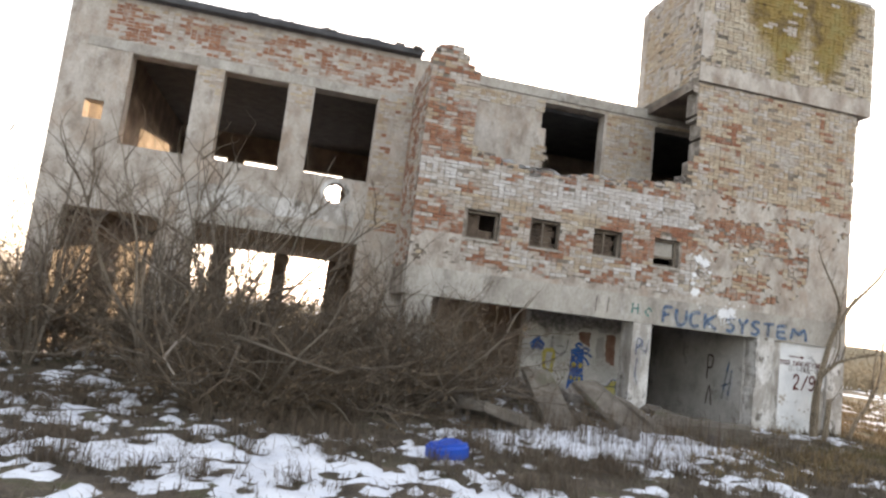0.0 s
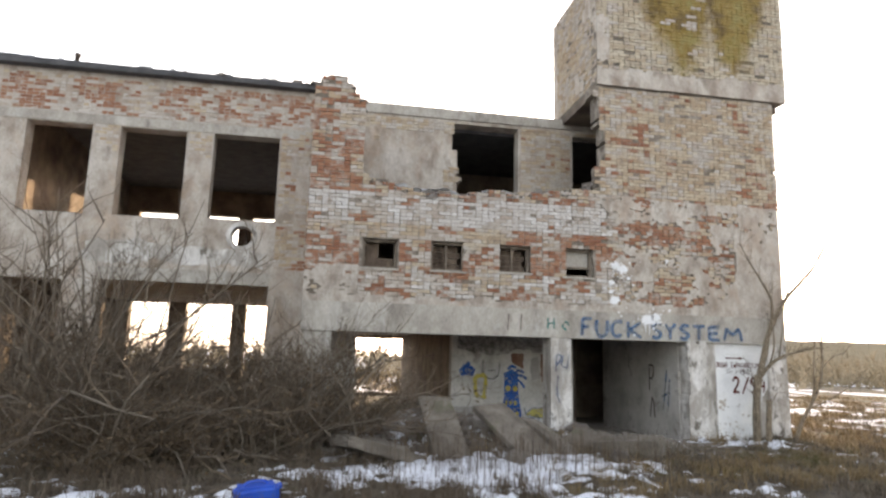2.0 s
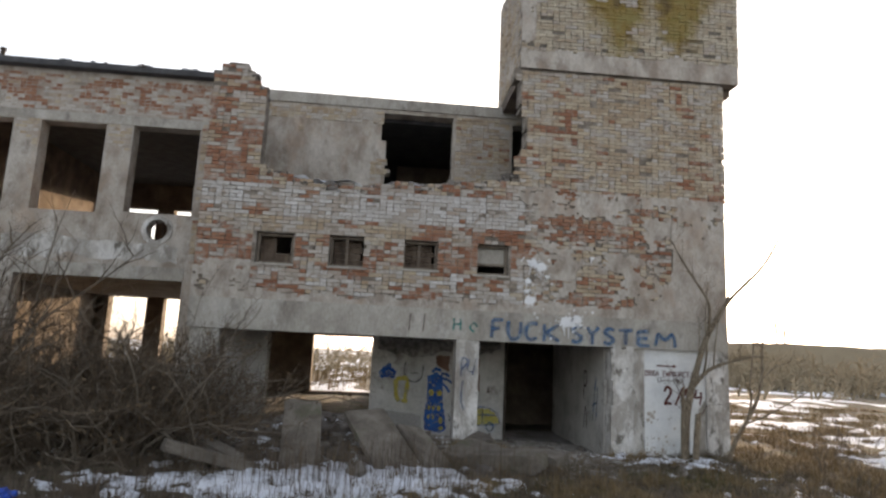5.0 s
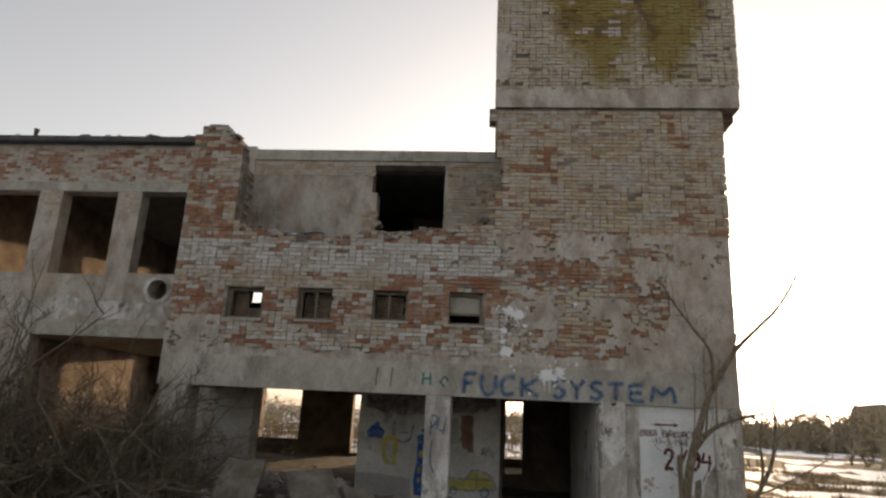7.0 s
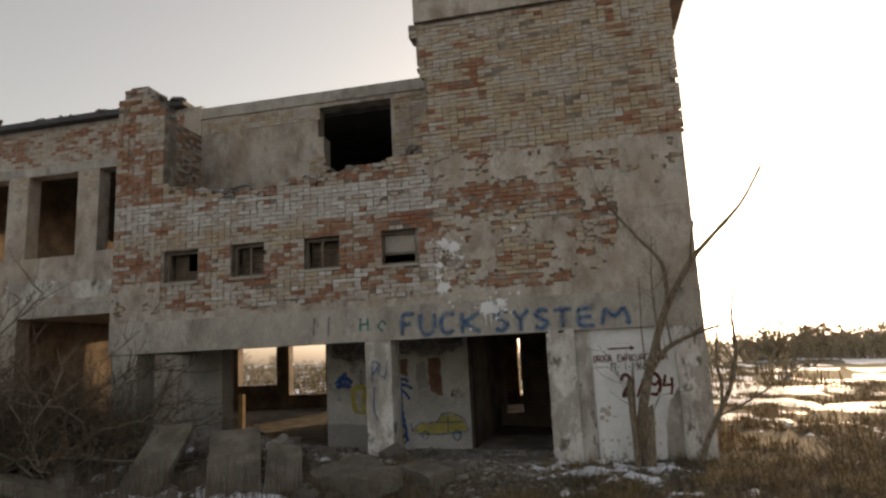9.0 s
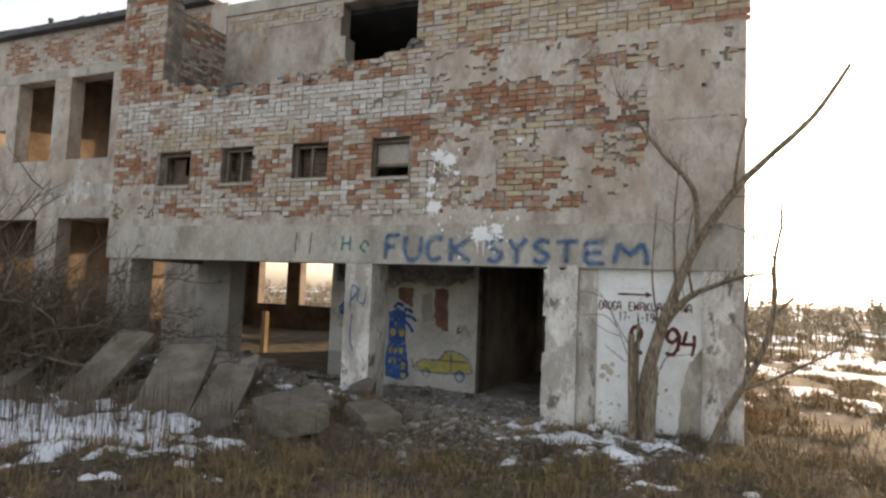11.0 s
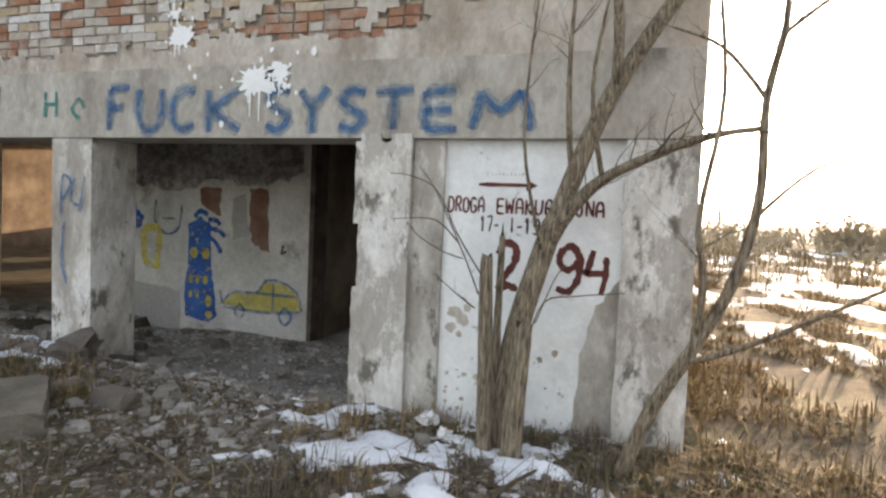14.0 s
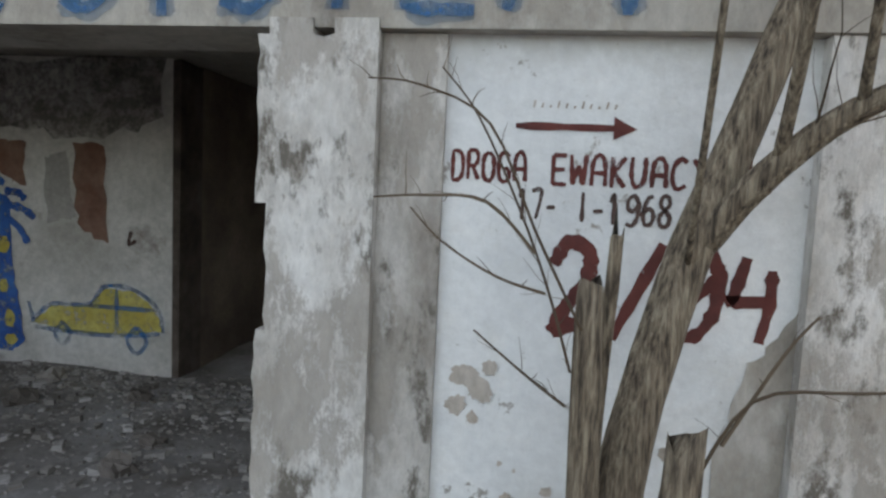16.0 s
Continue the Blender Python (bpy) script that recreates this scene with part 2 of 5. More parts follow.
M_SPLAT = mat("white_paint", [(0.74, 0.75, 0.77), (0.82, 0.83, 0.84)], 5, fine_mix=0.08, bump=0.3)


# ---- mesh helpers ----
def mesh_ob(name, verts, faces, material, parent=None, smooth=False, mats=None, index=None):
    me = bpy.data.meshes.new(name)
    me.from_pydata(verts, [], faces)
    for m in mats or [material]:
        me.materials.append(m)
    if index:
        me.polygons.foreach_set("material_index", index)
    if smooth:
        me.polygons.foreach_set("use_smooth", [True] * len(me.polygons))
    me.update()
    ob = new(name, me)
    if parent:
        ob.parent = parent
    return ob


def structure(ob, label, category):
    return tagged(ob, label, category, kind="structure")


def part(name, bm, material, parent, label=""):
    me = bpy.data.meshes.new(name)
    bm.to_mesh(me)
    bm.free()
    me.materials.append(material)
    ob = new(name, me)
    ob.parent = parent
    return tagged(ob, label)


def axis_map(axis, y):
    """Maps (u, w, depth) to the world: a wall along x facing -y ('x'), or along y facing -x ('y') or +x ('Y')."""
    if axis == "x":
        return lambda u, w, d: (u, y + d, w)
    if axis == "y":
        return lambda u, w, d: (y + d, u, w)
    return lambda u, w, d: (y - d, u, w)


def cell_wall(name, axis, face, us, ws, thick, filled, material, jit=0.0):
    """A wall of cells, some left empty, as one closed shell with its reveals."""
    f = axis_map(axis, face)
    nu, nw = len(us), len(ws)
    rnd = random.Random(len(name) + nu)
    ids, verts, faces = {}, [], []
    off = {}

    def v(i, j, d):
        key = (i, j, d)
        if key not in ids:
            if (i, j) not in off:
                edge = 0 < i < nu - 1 and 0 < j < nw - 1
                off[i, j] = (rnd.uniform(-jit, jit), rnd.uniform(-jit, jit)) if edge else (0, 0)
            ids[key] = len(verts)
            verts.append(f(us[i] + off[i, j][0], ws[j] + off[i, j][1], thick * d))
        return ids[key]

    full = [[filled((us[i] + us[i + 1]) / 2, (ws[j] + ws[j + 1]) / 2) for j in range(nw - 1)] for i in range(nu - 1)]
    get = lambda i, j: 0 <= i < nu - 1 and 0 <= j < nw - 1 and full[i][j]
    for i in range(nu - 1):
        for j in range(nw - 1):
            if not full[i][j]:
                continue
            faces.append((v(i, j, 0), v(i + 1, j, 0), v(i + 1, j + 1, 0), v(i, j + 1, 0)))
            faces.append((v(i, j, 1), v(i, j + 1, 1), v(i + 1, j + 1, 1), v(i + 1, j, 1)))
            if not get(i - 1, j):
                faces.append((v(i, j, 0), v(i, j + 1, 0), v(i, j + 1, 1), v(i, j, 1)))
            if not get(i + 1, j):
                faces.append((v(i + 1, j, 0), v(i + 1, j, 1), v(i + 1, j + 1, 1), v(i + 1, j + 1, 0)))
            if not get(i, j - 1):
                faces.append((v(i, j, 0), v(i, j, 1), v(i + 1, j, 1), v(i + 1, j, 0)))
            if not get(i, j + 1):
                faces.append((v(i, j + 1, 0), v(i + 1, j + 1, 0), v(i + 1, j + 1, 1), v(i, j + 1, 1)))
    return mesh_ob(name, verts, faces, material)


def steps(a, b, step, extra=()):
    n = max(1, round((b - a) / step))
    s = {round(a + (b - a) * i / n, 4) for i in range(n + 1)} | {round(e, 4) for e in extra if a < e < b}
    out = sorted(s)
    return [q for i, q in enumerate(out) if i == 0 or q - out[i - 1] > 0.004 or q in extra]


def in_any(u, w, rects):
    return any(a < u < b and c < w < d for a, b, c, d in rects)


def plain_wall(name, axis, face, u0, u1, w0, w1, thick, holes, material, label, step=5.0, jit=0.0):
    us = steps(u0, u1, step, [e for h in holes for e in h[:2]])
    ws = steps(w0, w1, step, [e for h in holes for e in h[2:]])
    ob = cell_wall(name, axis, face, us, ws, thick, lambda u, w: not in_any(u, w, holes), material, jit)
    return structure(ob, label, "wall")


def box_ob(name, x0, x1, y0, y1, z0, z1, material, parent=None, wob=0.0):
    r = random.Random(int(1000 * (x0 + y0 * 3 + z0 * 7)))
    vs = [(x + r.uniform(-wob, wob), y + r.uniform(-wob, wob), z + r.uniform(-wob, wob)) for z in (z0, z1) for y in (y0, y1) for x in (x0, x1)]
    fs = [(0, 2, 3, 1), (4, 5, 7, 6), (0, 1, 5, 4), (2, 6, 7, 3), (0, 4, 6, 2), (1, 3, 7, 5)]
    return mesh_ob(name, vs, fs, material, parent)


def n2(x, y, s, seed=0.0):
    return noise.noise(Vector((x * s + seed * 13.7, y * s - seed * 7.1, seed)))


def fbm(x, y, s, seed=0.0):
    return n2(x, y, s, seed) + 0.5 * n2(x, y, s * 2.1, seed + 1) + 0.25 * n2(x, y, s * 4.3, seed + 2)


# ---- plan ----
YF, YL, YB = 12.31, 14.48, 25.0        # main front, left wing's front, back wall
X0, X1, XL = 1.95, 12.38, -5.65        # main block's sides, left wing's end
WINDOWS = [(3.06, 3.76, 3.26, 3.86), (4.45, 5.15, 3.27, 3.88), (5.85, 6.54, 3.3, 3.87), (7.26, 7.93, 3.27, 3.88)]
COURSE, BRICK = 0.077, 0.262


def parapet(x):
    """The broken upper line of the main front."""
    if x < 3.02:
        return 7.2 - max(0.0, 2.15 - x) * 1.6 - max(0.0, x - 2.55) * 1.3
    if x < 8.0:
        pts = ((3.0, 5.3), (3.25, 5.06), (4.5, 4.86), (6.7, 5.06), (7.4, 5.12), (7.75, 5.2), (8.0, 5.5))
        for (a, p), (b, q) in zip(pts, pts[1:]):
            if a <= x <= b:
                return p + (q - p) * (x - a) / (b - a) + 0.07 * n2(x, 3, 3.1)
    return 7.62


def front_filled(x, z):
    if in_any(x, z, WINDOWS) or z > parapet(x):
        return False
    if x < 8.4 and z > 5.2:
        edge = 7.92 + 0.3 * min(1, max(0, (z - 5.2) / 0.9)) - 0.25 * max(0, z - 6.5)
        return x < 3.02 + 0.1 * n2(0, z, 4.0, 6) or x > edge + 0.16 * n2(0, z, 3.0, 4) + 0.1 * n2(0, z, 9.0, 5)
    return True


def front_plaster(x, z):
    n = 0.6 * fbm(x, z, 1.1, 14) + 0.5 * n2(x, z * 1.6, 3.4, 9) + 0.4 * n2(x, z * 2, 8.0, 10)
    if z > 5.05 + 0.1 * n2(x, z, 1.2, 5):
        return x > 8.3 and n > 0.78 - 0.25 * (x > 11.6)
    if x > 8.3 + 0.5 * n2(x * 0.3, z, 2.2, 12):
        if z > 4.5 + 0.15 * n2(x, z, 1.5, 6):
            return n > -0.22
        if x > 11.1 + 0.8 * n2(x, z, 0.8, 7) + 0.5 * n2(x, z, 2.6, 8):
            return n > -0.62
        return n > 0.13 or z < 2.78 + 0.14 * n2(x, z, 1.8, 8)
    if z < 2.72 + 0.14 * n2(x, z, 1.8, 8):
        return True
    if x < 3.0 and z < 3.3:
        return n > -0.1
    return n > 0.58


def front_class(x, z, r):
    n = fbm(x, z, 0.8, 21)
    if x < 3.02 and z > 5.0:
        return 0 if r < 0.5 else 1 if r < 0.72 else 2
    if z > 5.1:
        if x > 11.4 and n > 0.15 and r > 0.6:
            return 0
        return 0 if r < 0.1 + 0.16 * (x < 9.3) else 2 if r < 0.7 else 1
    if x < 8.4 and 4.2 < z < 4.78:
        return 4 if r < 0.74 + 0.5 * n else 1 if r < 0.92 else 0
    if x > 8.3:
        return 0 if r < 0.5 + 0.6 * n else 2 if r < 0.8 else 1
    if z >= 4.78:
        return 0 if r < 0.52 else 1 if r < 0.7 else 2
    bar = 0.34 + 0.95 * n + 0.4 * math.exp(-((x - 7.0) / 1.6) ** 2 - ((z - 3.5) / 0.5) ** 2)
    return 0 if r < bar else (1 if r < bar + 0.35 else 4 if r < bar + 0.5 and z < 3.3 else 2)


# ---- ground ----

def inside(x, y):
    return XL < x < X1 and y > YL - 0.2 and y < YB + 0.4 or X0 < x < X1 and YF < y < YB


def ground_z(x, y):
    d = math.hypot(x - 3, y - 8)
    z = 0.06 * fbm(x, y, 0.45, 31) * min(1, d / 2 + 0.4) + 0.025 * n2(x, y, 2.6, 33)
    z += 0.42 * math.exp(-((x - 4.6) / 2.3) ** 2 - ((y - 12.1) / 1.3) ** 2)
    z += 0.2 * math.exp(-((x + 2) / 3.0) ** 2 - ((y - 12.8) / 1.6) ** 2)
    if inside(x, y):
        z -= 0.12 * (x > 6.0)
    if d > 40:
        z += 0.5 * fbm(x, y, 0.02, 35) * min(1, (d - 40) / 60) - 0.4 * min(1, (d - 40) / 60)
    return z


def spread(lo, hi, step, far):
    out, s = list(np.arange(lo, hi + 1e-6, step)), step
    a, b = lo, hi
    while b < far:
        s *= 1.13
        a, b = a - s, b + s
        out = [a] + out + [b]
    return [float(q) for q in out]


GX, GY = spread(-7.0, 16.5, 0.075, 1500), spread(0.5, 13.2, 0.075, 1500)


def sheet(name, zfun, material):
    vs = [(x, y, zfun(x, y)) for y in GY for x in GX]
    w = len(GX)
    fs = [(j * w + i, j * w + i + 1, (j + 1) * w + i + 1, (j + 1) * w + i) for j in range(len(GY) - 1) for i in range(w - 1)]
    return mesh_ob(name, vs, fs, material, smooth=True)


def snow_depth(x, y):
    """How far the snow stands over the earth; below nought there is none."""
    d = math.hypot(x - 4, y - 8)
    n = 0.36 * fbm(x, y, 0.55, 41) + 0.36 * n2(x, y, 1.9, 43) + 0.5 * n2(x, y, 3.7, 44) + 0.6 * n2(x, y, 7.0, 47)
    bias = -0.08 - 0.14 * math.exp(-((x - 2.8) / 2.6) ** 2 - ((y - 7.9) / 1.5) ** 2)
    if d > 14:
        bias = -0.03
        n = 0.55 * fbm(x, y * 1.5, 0.3, 45) + 0.45 * n2(x, y, 1.1, 46) + 0.3 * n2(x, y, 2.3, 48)
    if inside(x, y):
        return -0.3
    if d < 14:
        bias += 0.55 * math.exp(-((x - 5.4) / 2.5) ** 2 - ((y - 8.8) / 1.0) ** 2)
        bias += 0.42 * math.exp(-((x - 10.5) / 0.85) ** 2 - ((y - 11.5) / 0.6) ** 2)
        bias += 0.14 * math.exp(-((x - 0) / 4) ** 2 - ((y - 5.5) / 2.2) ** 2)
        bias -= 0.65 * math.exp(-((x - 8.6) / 1.5) ** 2 - ((y - 10.9) / 1.8) ** 2)
        bias -= 0.6 * math.exp(-((x - 13.8) / 1.6) ** 2 - ((y - 12) / 3.5) ** 2)
        bias -= 0.5 * math.exp(-((x - 0.2) / 2.2) ** 2 - ((y - 10.2) / 2.0) ** 2)
        bias -= 0.5 * math.exp(-((x - 9.5) / 1.8) ** 2 - ((y - 8.0) / 2.2) ** 2)
    return n + bias


ground = structure(sheet("ground", ground_z, M_GROUND), "dark trodden winter earth with dead grass litter", "ground")
snow = tagged(sheet("snow", lambda x, y: ground_z(x, y) + max(-0.06, min(0.06, 0.16 * snow_depth(x, y))), M_SNOW),
              "thin patchy old snow lying on the earth", "snow", kind="stuff")

# ---- main block ----
f_us = steps(X0, X1, BRICK / 2, [e for w in WINDOWS for e in w[:2]])
f_ws = steps(2.57, 7.62, COURSE, [e for w in WINDOWS for e in w[2:]])
wall_front = structure(cell_wall("wall_front", "x", YF + 0.011, f_us, f_ws, 0.38, front_filled, M_MORTAR, 0.006),
                       "ruined brick front wall with broken parapet and patchy grey plaster", "wall")
lintel = structure(cell_wall("lintel_front", "x", YF - 0.02, steps(X0, X1, 0.25), steps(2.0, 2.57, 0.14), 0.42, lambda u, w: True, M_CONCRETE, 0.004),
                   "long grey concrete lintel beam over the ground floor", "lintel")
pier_a = structure(box_ob("pier_middle", 6.97, 7.42, YF, YF + 0.5, -0.3, 2.0, M_WHITE, wob=0.008), "whitewashed concrete pier with blue scrawl", "pier")
pier_l = structure(box_ob("pier_left", X0 + 0.05, 2.55, YF + 0.02, YF + 0.5, -0.3, 2.0, M_CONCRETE, wob=0.008), "bare grey concrete corner pier", "pier")
pier_in = structure(box_ob("pier_inner", 2.25, 3.1, 14.25, 14.7, -0.3, 2.3, M_INNER, wob=0.01), "pale inner concrete pier", "pier")
plain_wall("wall_panel", "x", YF + 0.06, 10.4, 12.0, -0.3, 2.0, 0.3, [], M_PANEL, "white painted wall panel with evacuation writing")
plain_wall("wall_east", "Y", X1, YF + 0.4, YB, -0.3, 7.62, 0.38, [], M_PLASTER, "grey plastered side wall of the ruin")
plain_wall("wall_west_upper", "y", X0 + 0.014, YF + 0.395, 14.47, 2.0, 6.95, 0.4, [], M_MORTAR, "broken brick side wall of the roofless room")
def terrace_filled(x, z):
    if in_any(x, z, [(8.35, 9.7, 4.6, 7.2), (2.55, 2.95, 3.92, 4.2)]):
        return False
    return not (5.36 + 0.16 * n2(x * 0.2, z, 2.6, 2) + 0.12 * n2(0, z, 8, 3) - 0.1 * (z > 6.6) < x < 6.95 + 0.06 * n2(x * 0.2, z, 3.5, 4) and 5.2 < z < 7.27)


structure(cell_wall("wall_terrace", "x", 14.5, steps(X0 + 0.41, 12.0, 0.13, [2.55, 2.95, 8.35, 9.7]), steps(2.57, 7.36, COURSE, [3.92, 4.2, 7.27]), 0.36, terrace_filled, M_PLASTER, 0.006),
          "patchily plastered back wall of the roofless room", "wall")
structure(box_ob("ring_beam", X0 + 0.35, 12.0, 14.46, 14.9, 7.363, 7.62, M_CONCRETE), "grey concrete ring beam on the wall", "beam")
structure(box_ob("floor_upper", X0 + 0.4, 12.0, YF + 0.4, YB, 2.33, 2.56, M_CONCRETE), "concrete floor slab of the upper storey", "floor")
fx, fy = steps(5.4, 9.97, 0.12), steps(12.2, 16.4, 0.12)
structure(mesh_ob("floor_ground", [(x, y, ground_z(x, y) + 0.008 + (-0.04 if y < 12.3 else 0)) for y in fy for x in fx],
                  [(j * len(fx) + i, j * len(fx) + i + 1, (j + 1) * len(fx) + i + 1, (j + 1) * len(fx) + i) for j in range(len(fy) - 1) for i in range(len(fx) - 1)], M_DUST, smooth=True),
          "dusty grey concrete floor strewn with chips", "floor")
plain_wall("wall_inner", "x", 14.5, 5.34, 8.32, -0.4, 2.32, 0.3, [], M_INNER, "white inner wall with sprayed drawings and soot")
# very dark brown; the jamb covers the pale end of wall_inner
M_JAMB = mat("dark_brown_jamb", [(0.03, 0.022, 0.018), (0.07, 0.052, 0.042), (0.12, 0.1, 0.085)], 4, bump=0.6)
structure(box_ob("door_jamb", 8.322, 8.38, 14.49, 14.81, -0.4, 2.31, M_JAMB, wob=0.006), "dark brown door jamb", "jamb")
plain_wall("wall_passage", "Y", 8.37, 14.815, 18.5, -0.4, 2.32, 0.2, [], M_DARKIN, "dark brown passage wall behind the doorway")
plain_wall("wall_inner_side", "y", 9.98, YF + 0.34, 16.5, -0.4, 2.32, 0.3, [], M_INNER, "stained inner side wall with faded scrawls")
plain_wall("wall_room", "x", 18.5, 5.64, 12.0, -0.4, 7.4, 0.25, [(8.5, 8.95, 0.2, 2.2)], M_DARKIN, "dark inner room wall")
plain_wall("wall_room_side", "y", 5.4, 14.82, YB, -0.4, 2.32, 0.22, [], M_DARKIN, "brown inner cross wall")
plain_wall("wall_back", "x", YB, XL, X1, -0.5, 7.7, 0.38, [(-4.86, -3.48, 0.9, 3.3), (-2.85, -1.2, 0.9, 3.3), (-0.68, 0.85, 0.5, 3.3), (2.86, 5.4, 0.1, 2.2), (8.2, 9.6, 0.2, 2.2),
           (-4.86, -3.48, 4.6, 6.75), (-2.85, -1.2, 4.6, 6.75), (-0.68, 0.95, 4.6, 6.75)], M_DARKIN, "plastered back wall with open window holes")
structure(box_ob("roof_back", 2.35, 12.0, 14.91, YB + 0.2, 7.2, 7.4, M_ROOF), "flat roof over the rear rooms", "roof")

# tower head, standing a little proud
TX0, TX1, TY0, TY1, TZ0, TZ1 = 8.06, 12.74, 12.26, 14.75, 7.62, 10.45
plain_wall("wall_tower_front", "x", TY0 + 0.014, TX0, TX1, TZ0 + 0.003, TZ1, 0.3, [], M_MOSSMORTAR, "buff brick tower head front with moss streaks")
plain_wall("wall_tower_left", "y", TX0 + 0.014, TY0 + 0.32, TY1, TZ0 + 0.02, TZ1, 0.3, [], M_MOSSMORTAR, "buff brick tower head side")
plain_wall("wall_tower_right", "Y", TX1, TY0 + 0.32, TY1, TZ0 + 0.02, TZ1, 0.3, [], M_BUFF, "buff brick tower head far side")
plain_wall("wall_tower_back", "x", TY1, TX0, TX1, TZ0, TZ1, 0.3, [], M_PLASTER, "plastered tower head back")
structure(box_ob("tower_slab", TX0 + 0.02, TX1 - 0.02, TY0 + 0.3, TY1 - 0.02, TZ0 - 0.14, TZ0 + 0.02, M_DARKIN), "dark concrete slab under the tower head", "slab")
structure(box_ob("tower_roof", TX0 + 0.05, TX1 - 0.05, TY0 + 0.05, TY1 + 0.2, TZ1 + 0.003, TZ1 + 0.1, M_CONCRETE), "concrete cap of the tower", "roof")

# ---- left wing ----
L_HOLES = [(-4.29, -2.94, 4.45, 6.48), (-2.35, -0.94, 4.45, 6.48), (-0.35, 1.12, 4.5, 6.5), (-5.06, -4.68, 4.91, 5.32), (-5.1, -3.2, -0.5, 3.0), (-2.45, 1.09, -0.5, 3.02)]
wall_wing = structure(cell_wall("wall_wing", "x", YL, steps(XL, X0 + 0.4, 0.06, [e for h in L_HOLES for e in h[:2]]), steps(-0.4, 7.7, 0.06, [e for h in L_HOLES for e in h[2:]]), 0.36,
                      lambda u, w: not in_any(u, w, L_HOLES) and math.hypot(u - 0.43, w - 4.13) > 0.25, M_PLASTER),
                      "grey plastered two-storey wing front with empty window holes", "wall")
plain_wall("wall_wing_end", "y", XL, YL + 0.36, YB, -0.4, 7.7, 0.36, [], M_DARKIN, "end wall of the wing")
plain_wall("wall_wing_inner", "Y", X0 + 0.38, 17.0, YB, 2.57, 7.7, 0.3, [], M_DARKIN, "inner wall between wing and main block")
structure(box_ob("floor_wing", XL + 0.36, X0 + 0.05, YL + 0.37, YB, 3.32, 3.6, M_CONCRETE), "concrete upper floor of the wing", "floor")
structure(box_ob("floor_terrace", X0 + 0.42, 12.0, YF + 0.4, 14.5, 4.4, 4.55, M_CONCRETE), "rubble-strewn floor of the roofless room", "floor")
structure(box_ob("roof_wing", XL - 0.2, X0 + 0.06, YL - 0.22, YB + 0.3, 7.703, 7.83, M_ROOF, wob=0.015), "flat felted roof of the wing with ragged eaves", "roof")
structure(box_ob("lintel_wing", -5.2, X0 - 0.05, YL - 0.012, YL + 0.3, 6.5, 6.72, M_CONCRETE, wob=0.006), "grey concrete lintel over the wing's windows", "lintel")
structure(box_ob("sill_wing", -2.5, 1.1, YL - 0.02, YL + 0.33, 3.02, 3.3, M_CONCRETE, wob=0.006), "concrete lintel of the wing's lower opening", "lintel")
pier_b = structure(cell_wall("pier_right", "x", YF - 0.035, steps(9.96, 10.44, 0.04), steps(-0.3, 2.03, 0.06), 0.4,
                   lambda u, w: u > 10.0 + 0.05 * n2(u, w, 3.5, 2) and w < 2.0 + 0.03 * n2(u, w, 6, 1), M_WHITE, 0.008), "broken whitewashed concrete pier with crumbling edge", "pier")
structure(box_ob("pier_strip", 10.44, 10.68, YF + 0.03, YF + 0.3, -0.3, 1.995, M_WHITE, wob=0.004), "stained whitewash strip beside the panel", "pier")
pier_c = structure(cell_wall("pier_corner", "x", YF - 0.004, steps(11.93, X1, 0.045), steps(-0.3, 1.997, 0.1), 0.42, lambda u, w: True, M_WHITE, 0.006), "flaking whitewashed corner pier", "pier")


# ---- brickwork ----
def brick_shape(l, h, d, r):
    j = lambda: r.uniform(-0.007, 0.007)
    return [(-l / 2 + j(), -h / 2 + j(), 0.013), (l / 2 + j(), -h / 2 + j(), 0.013), (l / 2 + j(), h / 2 + j(), 0.013), (-l / 2 + j(), h / 2 + j(), 0.013),
            (-l / 2 + 0.005 + j(), -h / 2 + 0.004 + j(), -d), (l / 2 - 0.005 + j(), -h / 2 + 0.004 + j(), -d + j()),
            (l / 2 - 0.005 + j(), h / 2 - 0.004 + j(), -d), (-l / 2 + 0.005 + j(), h / 2 - 0.004 + j(), -d + j())]


BRICK_FACES = [(4, 5, 6, 7), (0, 1, 5, 4), (1, 2, 6, 5), (2, 3, 7, 6), (3, 0, 4, 7)]
BRICK_MATS = [M_RED, M_PALE, M_BUFF, M_MOSS, M_LIME]
shared = {}
LATE = []


